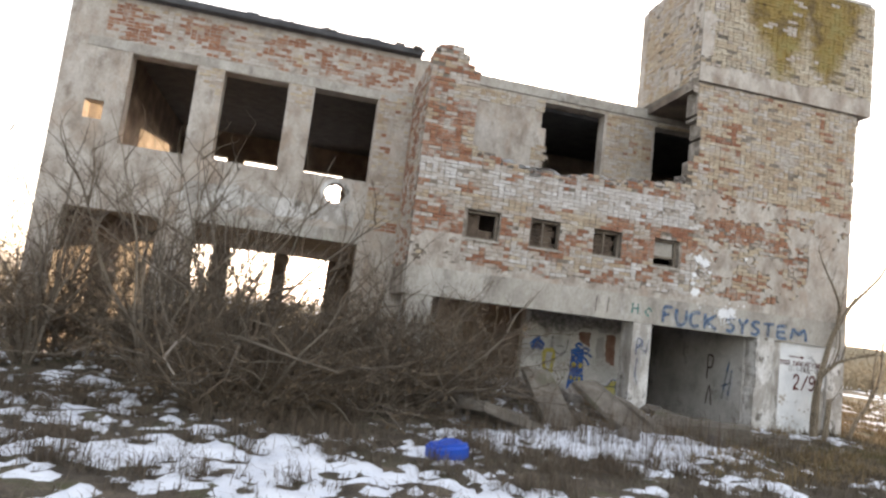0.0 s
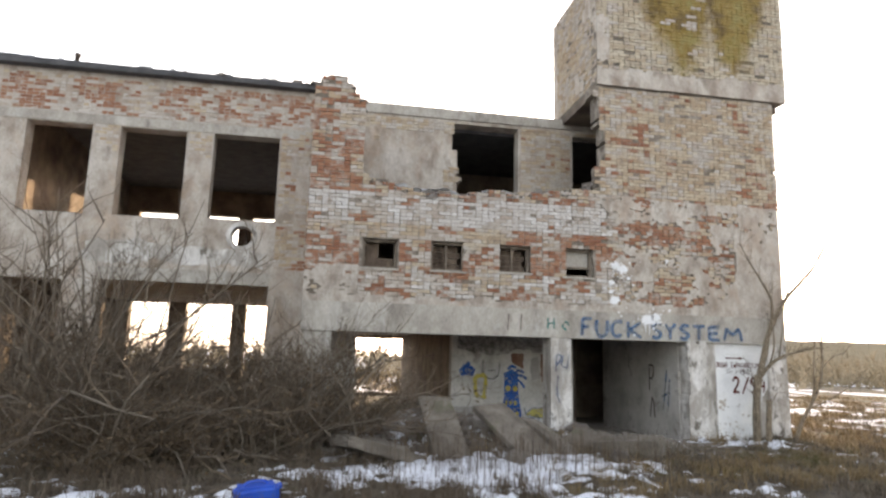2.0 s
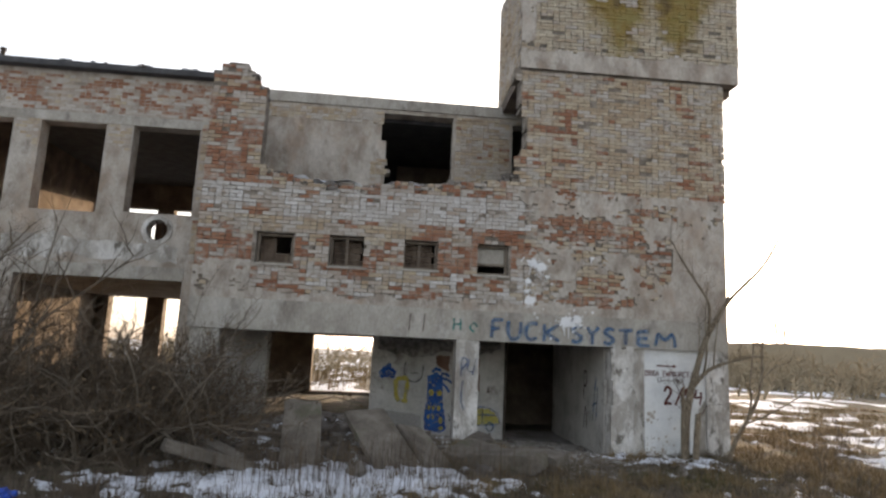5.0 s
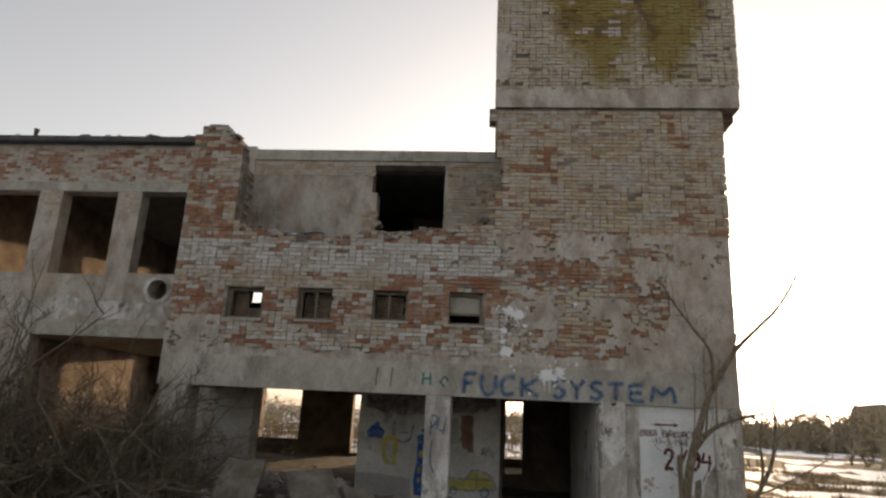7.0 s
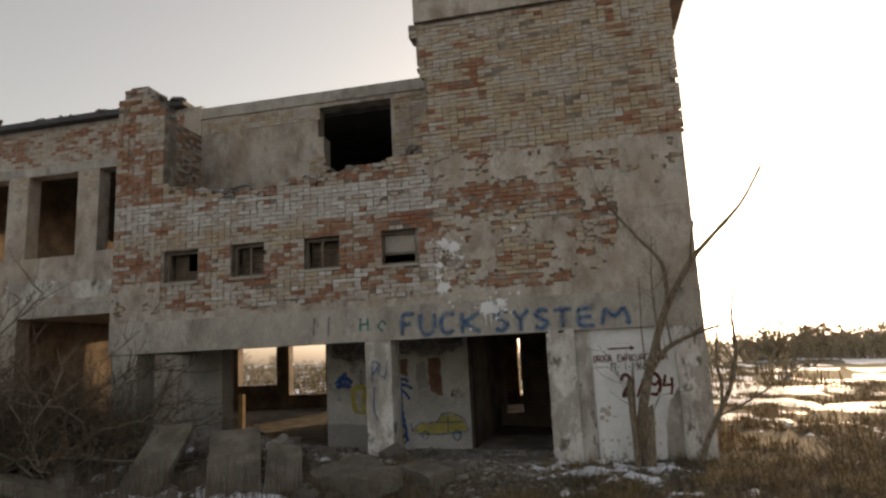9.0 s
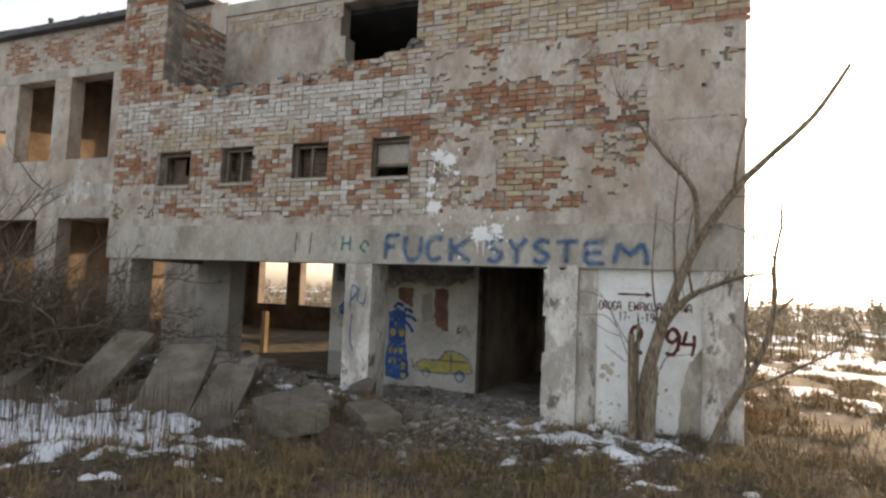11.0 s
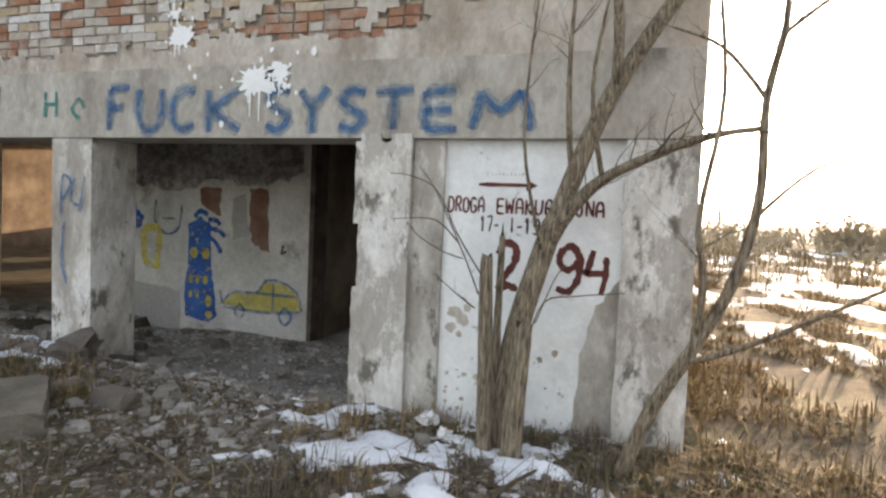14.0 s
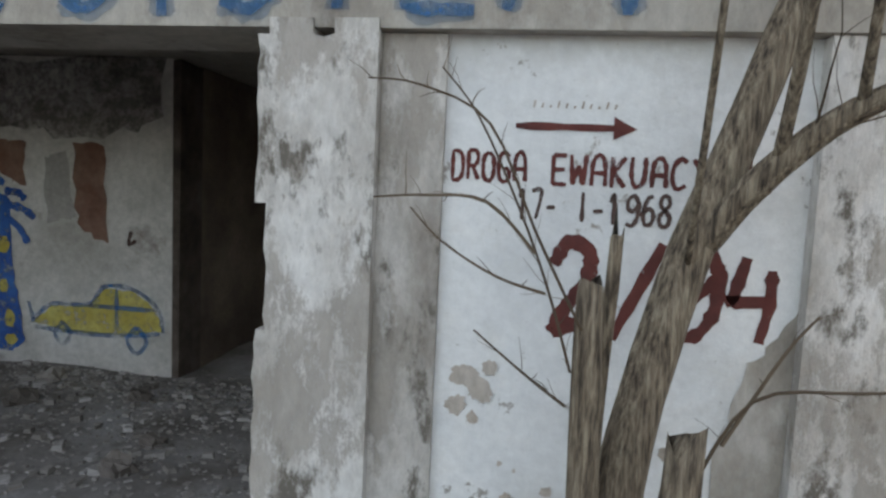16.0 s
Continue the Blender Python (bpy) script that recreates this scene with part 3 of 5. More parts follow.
def brick_face(parent, axis, face, u0, u1, w0, w1, ok, kind, seed, zone=None, gone=0.02):
    """Courses of single bricks, a few missing, set a little unevenly; those in the zone become objects of their own."""
    r = random.Random(seed)
    f = axis_map(axis, face)
    verts, faces, index = [], [], []
    row = 0
    w = w0 + COURSE / 2
    while w < w1 - 0.02:
        u = u0 + (BRICK / 2 if row % 2 else 0) - BRICK
        while u < u1:
            a, b = u + BRICK * 0.25, u + BRICK * 0.75
            left, right = u0 < a < u1 and ok(a, w), u0 < b < u1 and ok(b, w)
            c, l = u + BRICK / 2, 0.25
            if left != right:
                l, c = 0.12, (a if left else b)
            if left and right and r.random() < 0.33:   # two headers
                pieces = [(a - 0.002, 0.118), (b + 0.002, 0.118)]
            else:
                pieces = [(c, l)]
            for c, l in pieces:
                if not (left or right) or r.random() < gone:
                    continue
                q = 0.5 + 0.62 * (r.random() - 0.5) + 0.5 * n2(c, w, 1.9, seed) + 0.3 * n2(c, w, 5.0, seed + 3)
                k = kind(c, w, min(0.999, max(0.0, q)))
                d = r.uniform(-0.003, 0.011) if r.random() < 0.9 else r.uniform(-0.009, -0.004)
                if zone and l > 0.2 and zone(c, w):
                    LATE.append((parent, f(c + r.uniform(-0.003, 0.003), w, 0), k, r.randrange(4)))
                else:
                    n = len(verts)
                    verts += [f(c + p, w + q, e) for p, q, e in brick_shape(l, 0.07, d, r)]
                    faces += [tuple(n + i for i in q) for q in BRICK_FACES]
                    index += [k] * 5
            u += BRICK
        w += COURSE
        row += 1
    ob = mesh_ob("brickwork", verts, faces, None, parent, mats=BRICK_MATS, index=index)
    return tagged(ob, kind="stuff")


near = lambda x, z: 8.2 < x < 11.5 and 2.6 < z < 3.45
brick_face(wall_front, "x", YF, X0, X1, 2.57, 7.6, lambda x, z: front_filled(x, z) and not front_plaster(x, z), front_class, 5, near, 0.03)
coat = cell_wall("plaster_coat", "x", YF - 0.013, steps(X0, X1, 0.05, [e for w in WINDOWS for e in w[:2]]), steps(2.571, 7.62, 0.042, [e for w in WINDOWS for e in w[2:]]), 0.024,
                 lambda x, z: front_filled(x, z) and front_plaster(x, z), M_PLASTER, 0.014)
coat.parent = wall_front
west = bpy.data.objects["wall_west_upper"]
brick_face(west, "y", X0, YF + 0.02, 14.45, 2.6, 6.95, lambda y, z: fbm(y, z, 0.9, 51) < 0.55, lambda y, z, r: 0 if r < 0.45 else 1 if r < 0.8 else 2, 6)
brick_face(west, "Y", X0 + 0.414, YF + 0.4, 14.48, 4.6, 6.95, lambda y, z: True, lambda y, z, r: 0 if r < 0.4 else 1 if r < 0.6 else 2, 7)
terrace = bpy.data.objects["wall_terrace"]
brick_face(terrace, "x", 14.488, X0 + 0.45, 12.0, 4.6, 7.35, lambda x, z: terrace_filled(x, z) and (x > 6.9 or z > 7.0 + 0.15 * n2(x, z, 2, 1) or fbm(x, z, 0.9, 55) + 0.25 * (x - 5.0) > 0.2),
           lambda x, z, r: 1 if r < 0.45 else 2 if r < 0.92 else 0, 8)
brick_face(wall_wing, "x", YL - 0.004, -4.9, X0 - 0.02, 6.74, 7.62, lambda x, z: fbm(x, z, 0.8, 57) < 0.45 + 0.3 * (x > -2), lambda x, z, r: 0 if r < 0.56 + 0.3 * n2(x, z, 1, 3) else 1 if r < 0.85 else 2, 9)
brick_face(wall_wing, "x", YL - 0.004, 1.16, X0 - 0.02, 3.4, 6.74, lambda x, z: fbm(x, z, 1.1, 58) < 0.35 + 0.2 * (z > 5), lambda x, z, r: 2 if r < 0.5 else 1 if r < 0.8 else 0, 10)
for a, b in ((-2.9, -2.4), (-0.9, -0.4)):
    brick_face(wall_wing, "x", YL - 0.004, a, b, 5.2, 6.5, lambda x, z: z > 5.9 + 0.4 * n2(x, z, 2, 6), lambda x, z, r: 2 if r < 0.5 else 1, 11)


def band_edge(x):
    """The ragged upper line of the plaster band at the foot of the tower head."""
    return TZ0 + 0.42 + 0.1 * n2(x, 1, 1.3, 64) + 0.06 * n2(x, 2, 6.0, 65)


def head_plaster(x, z):
    return z < band_edge(x) or fbm(x, z, 1.0, 62) > 0.8 or x < TX0 + 0.3 and fbm(x, z, 1.4, 66) > 0.1


head = bpy.data.objects["wall_tower_front"]
brick_face(head, "x", TY0, TX0, TX1, TZ0 + 0.1, TZ1, lambda x, z: not head_plaster(x, z), lambda x, z, r: 1 if r > 0.86 else 3, 12, gone=0.05)
coat = cell_wall("plaster_coat", "x", TY0 - 0.014, steps(TX0, TX1, 0.06), steps(TZ0, TZ1, 0.05), 0.026, head_plaster, M_PLASTER, 0.015)
coat.parent = head
brick_face(bpy.data.objects["wall_tower_left"], "y", TX0, TY0 + 0.02, TY1, TZ0 + 0.1, TZ1, lambda y, z: fbm(y, z, 1.0, 63) < 0.2 + 0.25 * (9.6 - z), lambda y, z, r: 2 if r < 0.55 else 1, 13)
coat = cell_wall("plaster_coat", "y", TX0 - 0.012, steps(TY0 + 0.02, TY1, 0.06), steps(TZ0 + 0.05, TZ1, 0.06), 0.024, lambda y, z: fbm(y, z, 1.0, 63) >= 0.2 + 0.25 * (9.6 - z), M_PLASTER, 0.015)
coat.parent = bpy.data.objects["wall_tower_left"]


# ---- tubes, stems and trees ----
def tube(verts, faces, pts, radii, sides=4):
    pts = [Vector(p) for p in pts]
    base = len(verts)
    a = None
    for i, p in enumerate(pts):
        d = (pts[min(i + 1, len(pts) - 1)] - pts[max(i - 1, 0)]).normalized()
        a = d.orthogonal().normalized() if a is None else (a - d * a.dot(d)).normalized()
        b = d.cross(a)
        for k in range(sides):
            t = 2 * math.pi * k / sides
            verts.append(tuple(p + radii[i] * (math.cos(t) * a + math.sin(t) * b)))
    for i in range(len(pts) - 1):
        for k in range(sides):
            n = (k + 1) % sides
            faces.append((base + i * sides + k, base + i * sides + n, base + (i + 1) * sides + n, base + (i + 1) * sides + k))
    faces.append(tuple(base + (len(pts) - 1) * sides + k for k in range(sides)))
    faces.append(tuple(base + sides - 1 - k for k in range(sides)))


def wander(r, start, way, length, n, bend, droop=0.0):
    pts, d, p = [Vector(start)], Vector(way).normalized(), Vector(start)
    for i in range(n):
        d = (d + Vector((r.uniform(-bend, bend), r.uniform(-bend, bend), r.uniform(-bend, bend) - droop))).normalized()
        p = p + d * (length / n)
        pts.append(p)
    return pts, d


def sprout(r, verts, faces, pts, r0, depth, length, each, bend=0.22, sides=4):
    """Side shoots along a limb, and shoots on those."""
    for i in range(1, len(pts)):
        for _ in range(each):
            if r.random() < 0.35:
                continue
            s = pts[i - 1].lerp(pts[i], r.random())
            d = (pts[i] - pts[i - 1]).normalized()
            side = Vector((r.uniform(-1, 1), r.uniform(-1, 1), r.uniform(-0.3, 0.9)))
            l = length * r.uniform(0.5, 1.2)
            q, _e = wander(r, s, d * 0.7 + side, l, 4, bend)
            rr = r0 * r.uniform(0.45, 0.8)
            tube(verts, faces, q, [rr * (1 - 0.75 * k / 4) for k in range(5)], sides)
            if depth > 1:
                sprout(r, verts, faces, q, rr * 0.6, depth - 1, l * 0.5, max(1, each - 1), bend, 3)


def smooth_line(pts, n=5):
    out = []
    for i in range(len(pts) - 1):
        a, b, c, d = (Vector(pts[max(0, min(len(pts) - 1, i + k))]) for k in (-1, 0, 1, 2))
        for k in range(n):
            t = k / n
            out.append(0.5 * (2 * b + (c - a) * t + (2 * a - 5 * b + 4 * c - d) * t * t + (3 * b - a - 3 * c + d) * t ** 3))
    return out + [Vector(pts[-1])]


def limb(name, parent, pts, r0, r1, label="", sides=12, rough=0.08, jag=0.0):
    line = smooth_line(pts)
    vs, fs = [], []
    n = len(line)
    tube(vs, fs, line, [(r0 + (r1 - r0) * i / (n - 1)) * (1 + 0.06 * n2(i * 0.7, r0 * 90, 1.0, 72)) for i in range(n)], sides)
    out = []
    for i, v in enumerate(vs):
        c = line[min(i // sides, n - 1)]
        k = 1 + rough * (n2(v[0] * 9 + i % sides * 2.3, v[2] * 3, 1.0, 71) + 0.6 * ((i % sides) % 2))
        out.append(tuple(c + (Vector(v) - c) * k + Vector((0, 0, jag * (0.5 + 1.1 * n2(i * 1.7, r0 * 50, 1.0, 73)) if i // sides >= n - 1 else 0))))
    ob = mesh_ob(name, out, fs, M_BARK, parent, smooth=True)
    return tagged(ob, label), line


def empty(name, at):
    ob = new(name)
    ob.location = at
    return ob


def world_part(ob, parent):
    ob.matrix_parent_inverse = Matrix.Translation(-Vector(parent.location))


TREE_AT = (11.28, 11.85, -0.05)
tree = tagged(empty("bare_tree", TREE_AT), "bare leaning many-stemmed young tree before the white panel", "tree")
r = random.Random(17)
parts = []
ob, main = limb("trunk", tree, [(11.27, 11.9, -0.1), (11.31, 11.95, 0.6), (11.45, 12.02, 1.2), (11.6, 12.05, 1.65), (11.83, 12.1, 2.25), (12.25, 12.12, 2.92), (12.6, 12.1, 3.3), (13.05, 12.1, 3.75), (13.4, 12.1, 4.3)], 0.082, 0.02, "grey-brown furrowed leaning trunk")
parts.append(ob)
for pts, a, b, lab in (([(11.2, 11.8, -0.1), (11.19, 11.76, 0.5), (11.17, 11.75, 1.15)], 0.05, 0.034, "snapped-off pale stub"),
                       ([(11.38, 11.72, -0.1), (11.4, 11.7, 0.42), (11.43, 11.7, 0.76)], 0.06, 0.046, "rotten broken stump"),
                       ([(11.24, 11.92, 0.1), (11.22, 11.9, 0.7), (11.24, 11.84, 1.28)], 0.028, 0.018, "")):
    ob, _l = limb("stub", tree, pts, a, b, lab, rough=0.16, jag=0.14)
    parts.append(ob)
bv, bf = [], []
for pts, a, b in (([(11.5, 12.02, 1.32), (11.66, 11.92, 1.55), (11.87, 11.82, 1.73), (12.3, 11.6, 1.9), (12.6, 11.5, 1.95)], 0.05, 0.012),
                  ([(11.86, 12.08, 2.3), (11.82, 11.95, 2.9), (11.5, 11.8, 3.3), (11.2, 11.75, 3.7), (10.95, 11.7, 4.1)], 0.035, 0.008),
                  ([(11.66, 11.92, 1.55), (11.63, 11.7, 2.0), (11.62, 11.72, 2.6), (11.68, 11.7, 3.3)], 0.02, 0.007),
                  ([(11.82, 11.84, 1.7), (11.76, 11.62, 2.2), (11.85, 11.6, 2.8)], 0.016, 0.006),
                  ([(12.25, 12.12, 2.92), (12.3, 11.9, 3.4), (12.5, 11.85, 4.2)], 0.022, 0.006),
                  ([(11.46, 11.98, 1.25), (11.4, 11.58, 1.9), (11.44, 11.6, 2.7)], 0.011, 0.006)):
    ob, line = limb("branch", tree, pts, a, b, sides=8)
    parts.append(ob)
    sprout(r, bv, bf, line[6:], b * 0.8, 2, 0.42, 2)
sprout(r, bv, bf, main[26:], 0.009, 2, 0.5, 1)
for pts in ([(11.13, 11.74, 0.98), (11.06, 11.66, 1.2), (10.98, 11.6, 1.4), (10.87, 11.58, 1.62), (10.78, 11.57, 1.73)], [(11.15, 11.72, 1.1), (11.02, 11.6, 1.35), (10.9, 11.55, 1.6), (10.74, 11.52, 1.68), (10.62, 11.5, 1.69)],
            [(11.02, 11.62, 1.3), (10.9, 11.58, 1.42), (10.76, 11.55, 1.43), (10.63, 11.55, 1.42)], [(11.05, 11.64, 1.2), (10.93, 11.6, 1.24), (10.8, 11.56, 1.32), (10.72, 11.55, 1.4)],
            [(11.12, 11.7, 0.9), (11.02, 11.66, 0.98), (10.88, 11.62, 1.1)], [(11.45, 11.7, 0.72), (11.55, 11.62, 0.98), (11.75, 11.55, 1.04), (12.0, 11.5, 1.08)], [(11.5, 11.66, 0.85), (11.6, 11.6, 1.1), (11.66, 11.58, 1.2)]):
    line = smooth_line(pts, 4)
    tube(bv, bf, line, [0.0055 - 0.003 * i / len(line) for i in range(len(line))], 4)
    sprout(r, bv, bf, line, 0.0026, 1, 0.1, 1)
parts.append(tagged(mesh_ob("crown", bv, bf, M_TWIG, tree), kind="stuff"))
for p in parts:
    world_part(p, tree)

tree2 = tagged(empty("bare_sapling", (12.0, 11.75, 0.0)), "thin crooked bare sapling leaning past the corner", "tree")
parts, bv, bf = [], [], []
ob, main = limb("trunk", tree2, [(11.98, 11.75, -0.1), (12.15, 11.72, 0.38), (12.36, 11.65, 0.8), (12.52, 11.6, 1.15), (12.62, 11.58, 1.6), (12.62, 11.55, 2.1), (12.68, 11.5, 2.55), (12.6, 11.5, 3.2)], 0.046, 0.01)
parts.append(ob)
for pts, a, b in (([(12.36, 11.65, 0.8), (12.38, 11.55, 1.15), (12.34, 11.5, 1.5), (12.42, 11.5, 2.1), (12.36, 11.45, 2.7)], 0.024, 0.007),
                  ([(12.3, 11.66, 0.7), (12.6, 11.55, 0.85), (13.0, 11.45, 1.1), (13.4, 11.4, 1.35)], 0.02, 0.006),
                  ([(12.6, 11.58, 1.5), (12.85, 11.55, 1.75), (13.1, 11.5, 1.85)], 0.014, 0.005),
                  ([(12.62, 11.55, 2.1), (12.4, 11.5, 2.35), (12.15, 11.45, 2.45)], 0.014, 0.005),
                  ([(12.66, 11.52, 2.4), (12.95, 11.5, 2.6), (13.2, 11.45, 2.45)], 0.012, 0.005),
                  ([(12.66, 11.5, 2.6), (12.35, 11.45, 2.75), (12.1, 11.4, 2.7)], 0.012, 0.005)):
    ob, line = limb("branch", tree2, pts, a, b, sides=7)
    parts.append(ob)
    sprout(r, bv, bf, line[4:], b * 0.75, 2, 0.35, 2)
sprout(r, bv, bf, main[18:], 0.007, 2, 0.4, 1)
parts.append(tagged(mesh_ob("crown", bv, bf, M_TWIG, tree2), kind="stuff"))
for p in parts:
    world_part(p, tree2)


def shrub(seed, stems, height, width, label, arch=0.12, each=2, bend=0.24, leaves=0):
    r = random.Random(seed)
    top = tagged(empty("bare_shrub", (0, 0, 0)), label, "shrub", "bare shrubs before the ruin")
    sv, sf, tv, tf = [], [], [], []
    for _ in range(stems):
        t = r.uniform(0, 2 * math.pi)
        lean = r.uniform(0.05, 1.0) * width
        l = height * r.uniform(0.55, 1.1)
        pts, _d = wander(r, (0.4 * width * math.cos(t) * r.random(), 0.4 * width * math.sin(t) * r.random(), -0.1), (lean * math.cos(t), lean * math.sin(t), 1.0), l, 7, bend, arch * lean)
        r0 = r.uniform(0.009, 0.026) * (height / 2.5)
        tube(sv, sf, pts, [r0 * (1 - 0.8 * k / 7) for k in range(8)], 4)
        sprout(r, tv, tf, pts[1:], r0 * 0.55, 2, height * 0.22, each, 0.3, 3)
    tagged(mesh_ob("woody_base", sv, sf, M_STEM, top), kind="stuff")
    tagged(mesh_ob("crown", tv, tf, M_TWIG, top), kind="stuff")
    lv, lf = [], []
    for _ in range(leaves):
        p, s, n = Vector(r.choice(tv)), r.uniform(0.012, 0.034), len(lv)
        if p.z > height * r.uniform(0.25, 0.8):
            continue
        a = Vector((r.uniform(-1, 1), r.uniform(-1, 1), r.uniform(-1, 1))).normalized()
        b = a.orthogonal().normalized()
        lv += [tuple(p - b * s * 0.1), tuple(p + a * s + b * s * 0.5), tuple(p + a * s * 2), tuple(p + a * s - b * s * 0.45)]
        lf += [(n, n + 1, n + 2, n + 3)]
    if lf:
        tagged(mesh_ob("withered_leaves", lv, lf, M_LEAF, top), kind="stuff")
    return top


big = shrub(3, 50, 2.5, 1.15, "dense tangled bare brown shrub on snowy ground", 0.24, 3, 0.42, 5200)
tall = shrub(4, 24, 3.9, 0.6, "tall thin bare grey shrub before the wing", 0.05)
gnarl = shrub(5, 24, 2.2, 1.2, "gnarled sprawling bare shrub beside rubble", 0.1, 3, 0.55, 500)
arching = shrub(8, 15, 3.3, 1.0, "sprawling grey bare bush with long arching stems", 0.2, 3, 0.34, 300)
low = shrub(6, 26, 0.75, 1.1, "low scrubby bare bush in dead grass", 0.1, 1)
spots = [(big, 0.2, 9.7, 0.8, 0), (big, -1.2, 9.7, 0.9, 70), (big, -2.4, 12.3, 1.0, 160), (big, 0.5, 10.7, 0.85, 220), (big, -4.8, 13.0, 1.05, 300), (big, -0.6, 11.8, 0.9, 30),
         (tall, -2.1, 10.6, 1.0, 0), (tall, -1.2, 11.3, 1.05, 120), (tall, -4.2, 11.6, 1.0, 200), (tall, -6.6, 12.5, 1.0, 260), (gnarl, 1.8, 11.0, 1.15, 0), (gnarl, 2.7, 11.7, 0.9, 140), (big, -7.0, 13.2, 1.1, 20), (big, -0.6, 9.1, 0.6, 190), (big, 0.0, 9.4, 0.75, 250), (big, 1.3, 12.2, 0.8, 100), (gnarl, 1.2, 9.6, 0.8, 260), (gnarl, 3.0, 10.9, 1.0, 60), (arching, -0.5, 10.0, 1.15, 0), (arching, -1.9, 11.0, 1.2, 110), (arching, 1.7, 10.7, 0.85, 200), (arching, -4.2, 12.5, 1.15, 290), (arching, -1.3, 10.9, 1.15, 40), (arching, 0.6, 11.4, 0.9, 330),
         (gnarl, 1.5, 10.3, 1.35, 200), (gnarl, 2.6, 10.7, 1.4, 310), (gnarl, 2.0, 11.3, 1.5, 95), (gnarl, -0.4, 10.0, 1.5, 80), (gnarl, -3.2, 12.4, 1.6, 20), (gnarl, -5.6, 12.8, 1.6, 130),
         (low, 8.9, 9.7, 0.7, 15), (low, 8.3, 9.9, 0.8, 140), (low, 9.5, 9.3, 0.6, 250), (low, 7.7, 9.3, 0.7, 300), (low, 6.9, 9.0, 0.6, 80), (low, 13.6, 11.2, 1.0, 0), (low, 12.9, 9.6, 0.9, 80), (low, 14.6, 12.9, 1.2, 200), (low, 2.4, 7.0, 0.7, 20), (low, 0.4, 6.6, 0.6, 150), (low, 6.9, 10.3, 0.9, 60), (low, 9.2, 10.4, 0.55, 100), (low, 16.5, 14.5, 1.6, 10), (low, 3.3, 8.3, 0.6, 210)]
r = random.Random(23)
spots += [(low, r.uniform(-4.5, 6.5), r.uniform(5.2, 8.4), r.uniform(0.28, 0.5), r.uniform(0, 360)) for _ in range(26)]
used = set()
for ob, x, y, s, turn in spots:
    m = pose(x, y, ground_z(x, y), 0, 0, turn)
    if ob.name not in used:
        used.add(ob.name)
        ob.matrix_basis = m
        ob.scale = (s, s, s)
    else:
        c = copy_thing(ob, m)
        c.scale = (s, s, s)


# ---- grass and litter ----
def blades(name, n, place, h0, h1, width, label, material, lean=0.5, seed=1, flat=0.1):
    r = random.Random(seed)
    vs, fs = [], []
    k = 0
    while k < n:
        x, y, ok = place(r)
        if not ok:
            k += 0.2
            continue
        k += 1
        z = ground_z(x, y)
        t, h = r.uniform(0, 6.283), r.uniform(h0, h1)
        a, dx, dy = r.uniform(flat, lean), math.cos(t), math.sin(t)
        w = width * r.uniform(0.6, 1.4)
        b = len(vs)
        px, py = -dy * w, dx * w
        mx, my, mz = x + dx * a * h * 0.4, y + dy * a * h * 0.4, z + h * max(0.16, 0.65 - 0.25 * a)
        vs += [(x - px, y - py, z - 0.02), (x + px, y + py, z - 0.02), (mx + px * 0.7, my + py * 0.7, mz), (mx - px * 0.7, my - py * 0.7, mz), (x + dx * a * h, y + dy * a * h, z + h * max(0.1, 1 - 0.55 * a))]
        fs += [(b, b + 1, b + 2, b + 3), (b + 3, b + 2, b + 4)]
    return tagged(mesh_ob(name, vs, fs, material), label, "grass", kind="stuff")


def meadow(r):
    x, y = r.uniform(-8, 17), r.uniform(3.2, 13.5)
    d = snow_depth(x, y)
    ok = not inside(x, y) and not (X0 - 0.1 < x < X1 + 0.05 and y > YF - 0.1) and (d < 0.0 or r.random() < 0.12) and fbm(x, y, 1.4, 81) > -0.25
    if 7.4 < x < 11.4 and y > 9.0:
        ok = ok and r.random() < 0.25
    return x, y, ok


def side_field(r):
    x, y = 12.5 + 19 * r.random() ** 1.4, 5 + 24 * r.random() ** 1.2
    return x, y, fbm(x, y, 0.6, 82) > -0.15 and snow_depth(x, y) < 0.0


def straws(r):
    x, y = r.gauss(5.2, 1.4), r.gauss(9.2, 0.6)
    return x, y, 2 < x < 9


blades("dry_grass", 34000, meadow, 0.05, 0.2, 0.0045, "matted dead winter grass between the snow patches", M_LITTER, 2.0, 2, 0.5)
blades("tall_dry_grass", 60000, side_field, 0.06, 0.26, 0.0085, "tall tawny dead grass beside the ruin", M_GRASS, 1.9, 3)
blades("dead_stalks", 1100, straws, 0.25, 0.75, 0.0035, "upright grey dead stalks standing in snow", M_TWIG, 0.35, 4)


def trodden(r):
    x, y = r.uniform(5.5, 13.8), r.uniform(7.2, 12.2)
    return x, y, snow_depth(x, y) < 0.05


blades("leaf_litter", 16000, trodden, 0.03, 0.1, 0.008, "flattened dead leaves and straw on trodden earth", M_LITTER, 2.6, 6, 1.4)
blades("bleached_straw", 5000, trodden, 0.08, 0.24, 0.004, "scattered bleached straw on trodden earth", M_GRASS, 2.4, 7, 1.2)


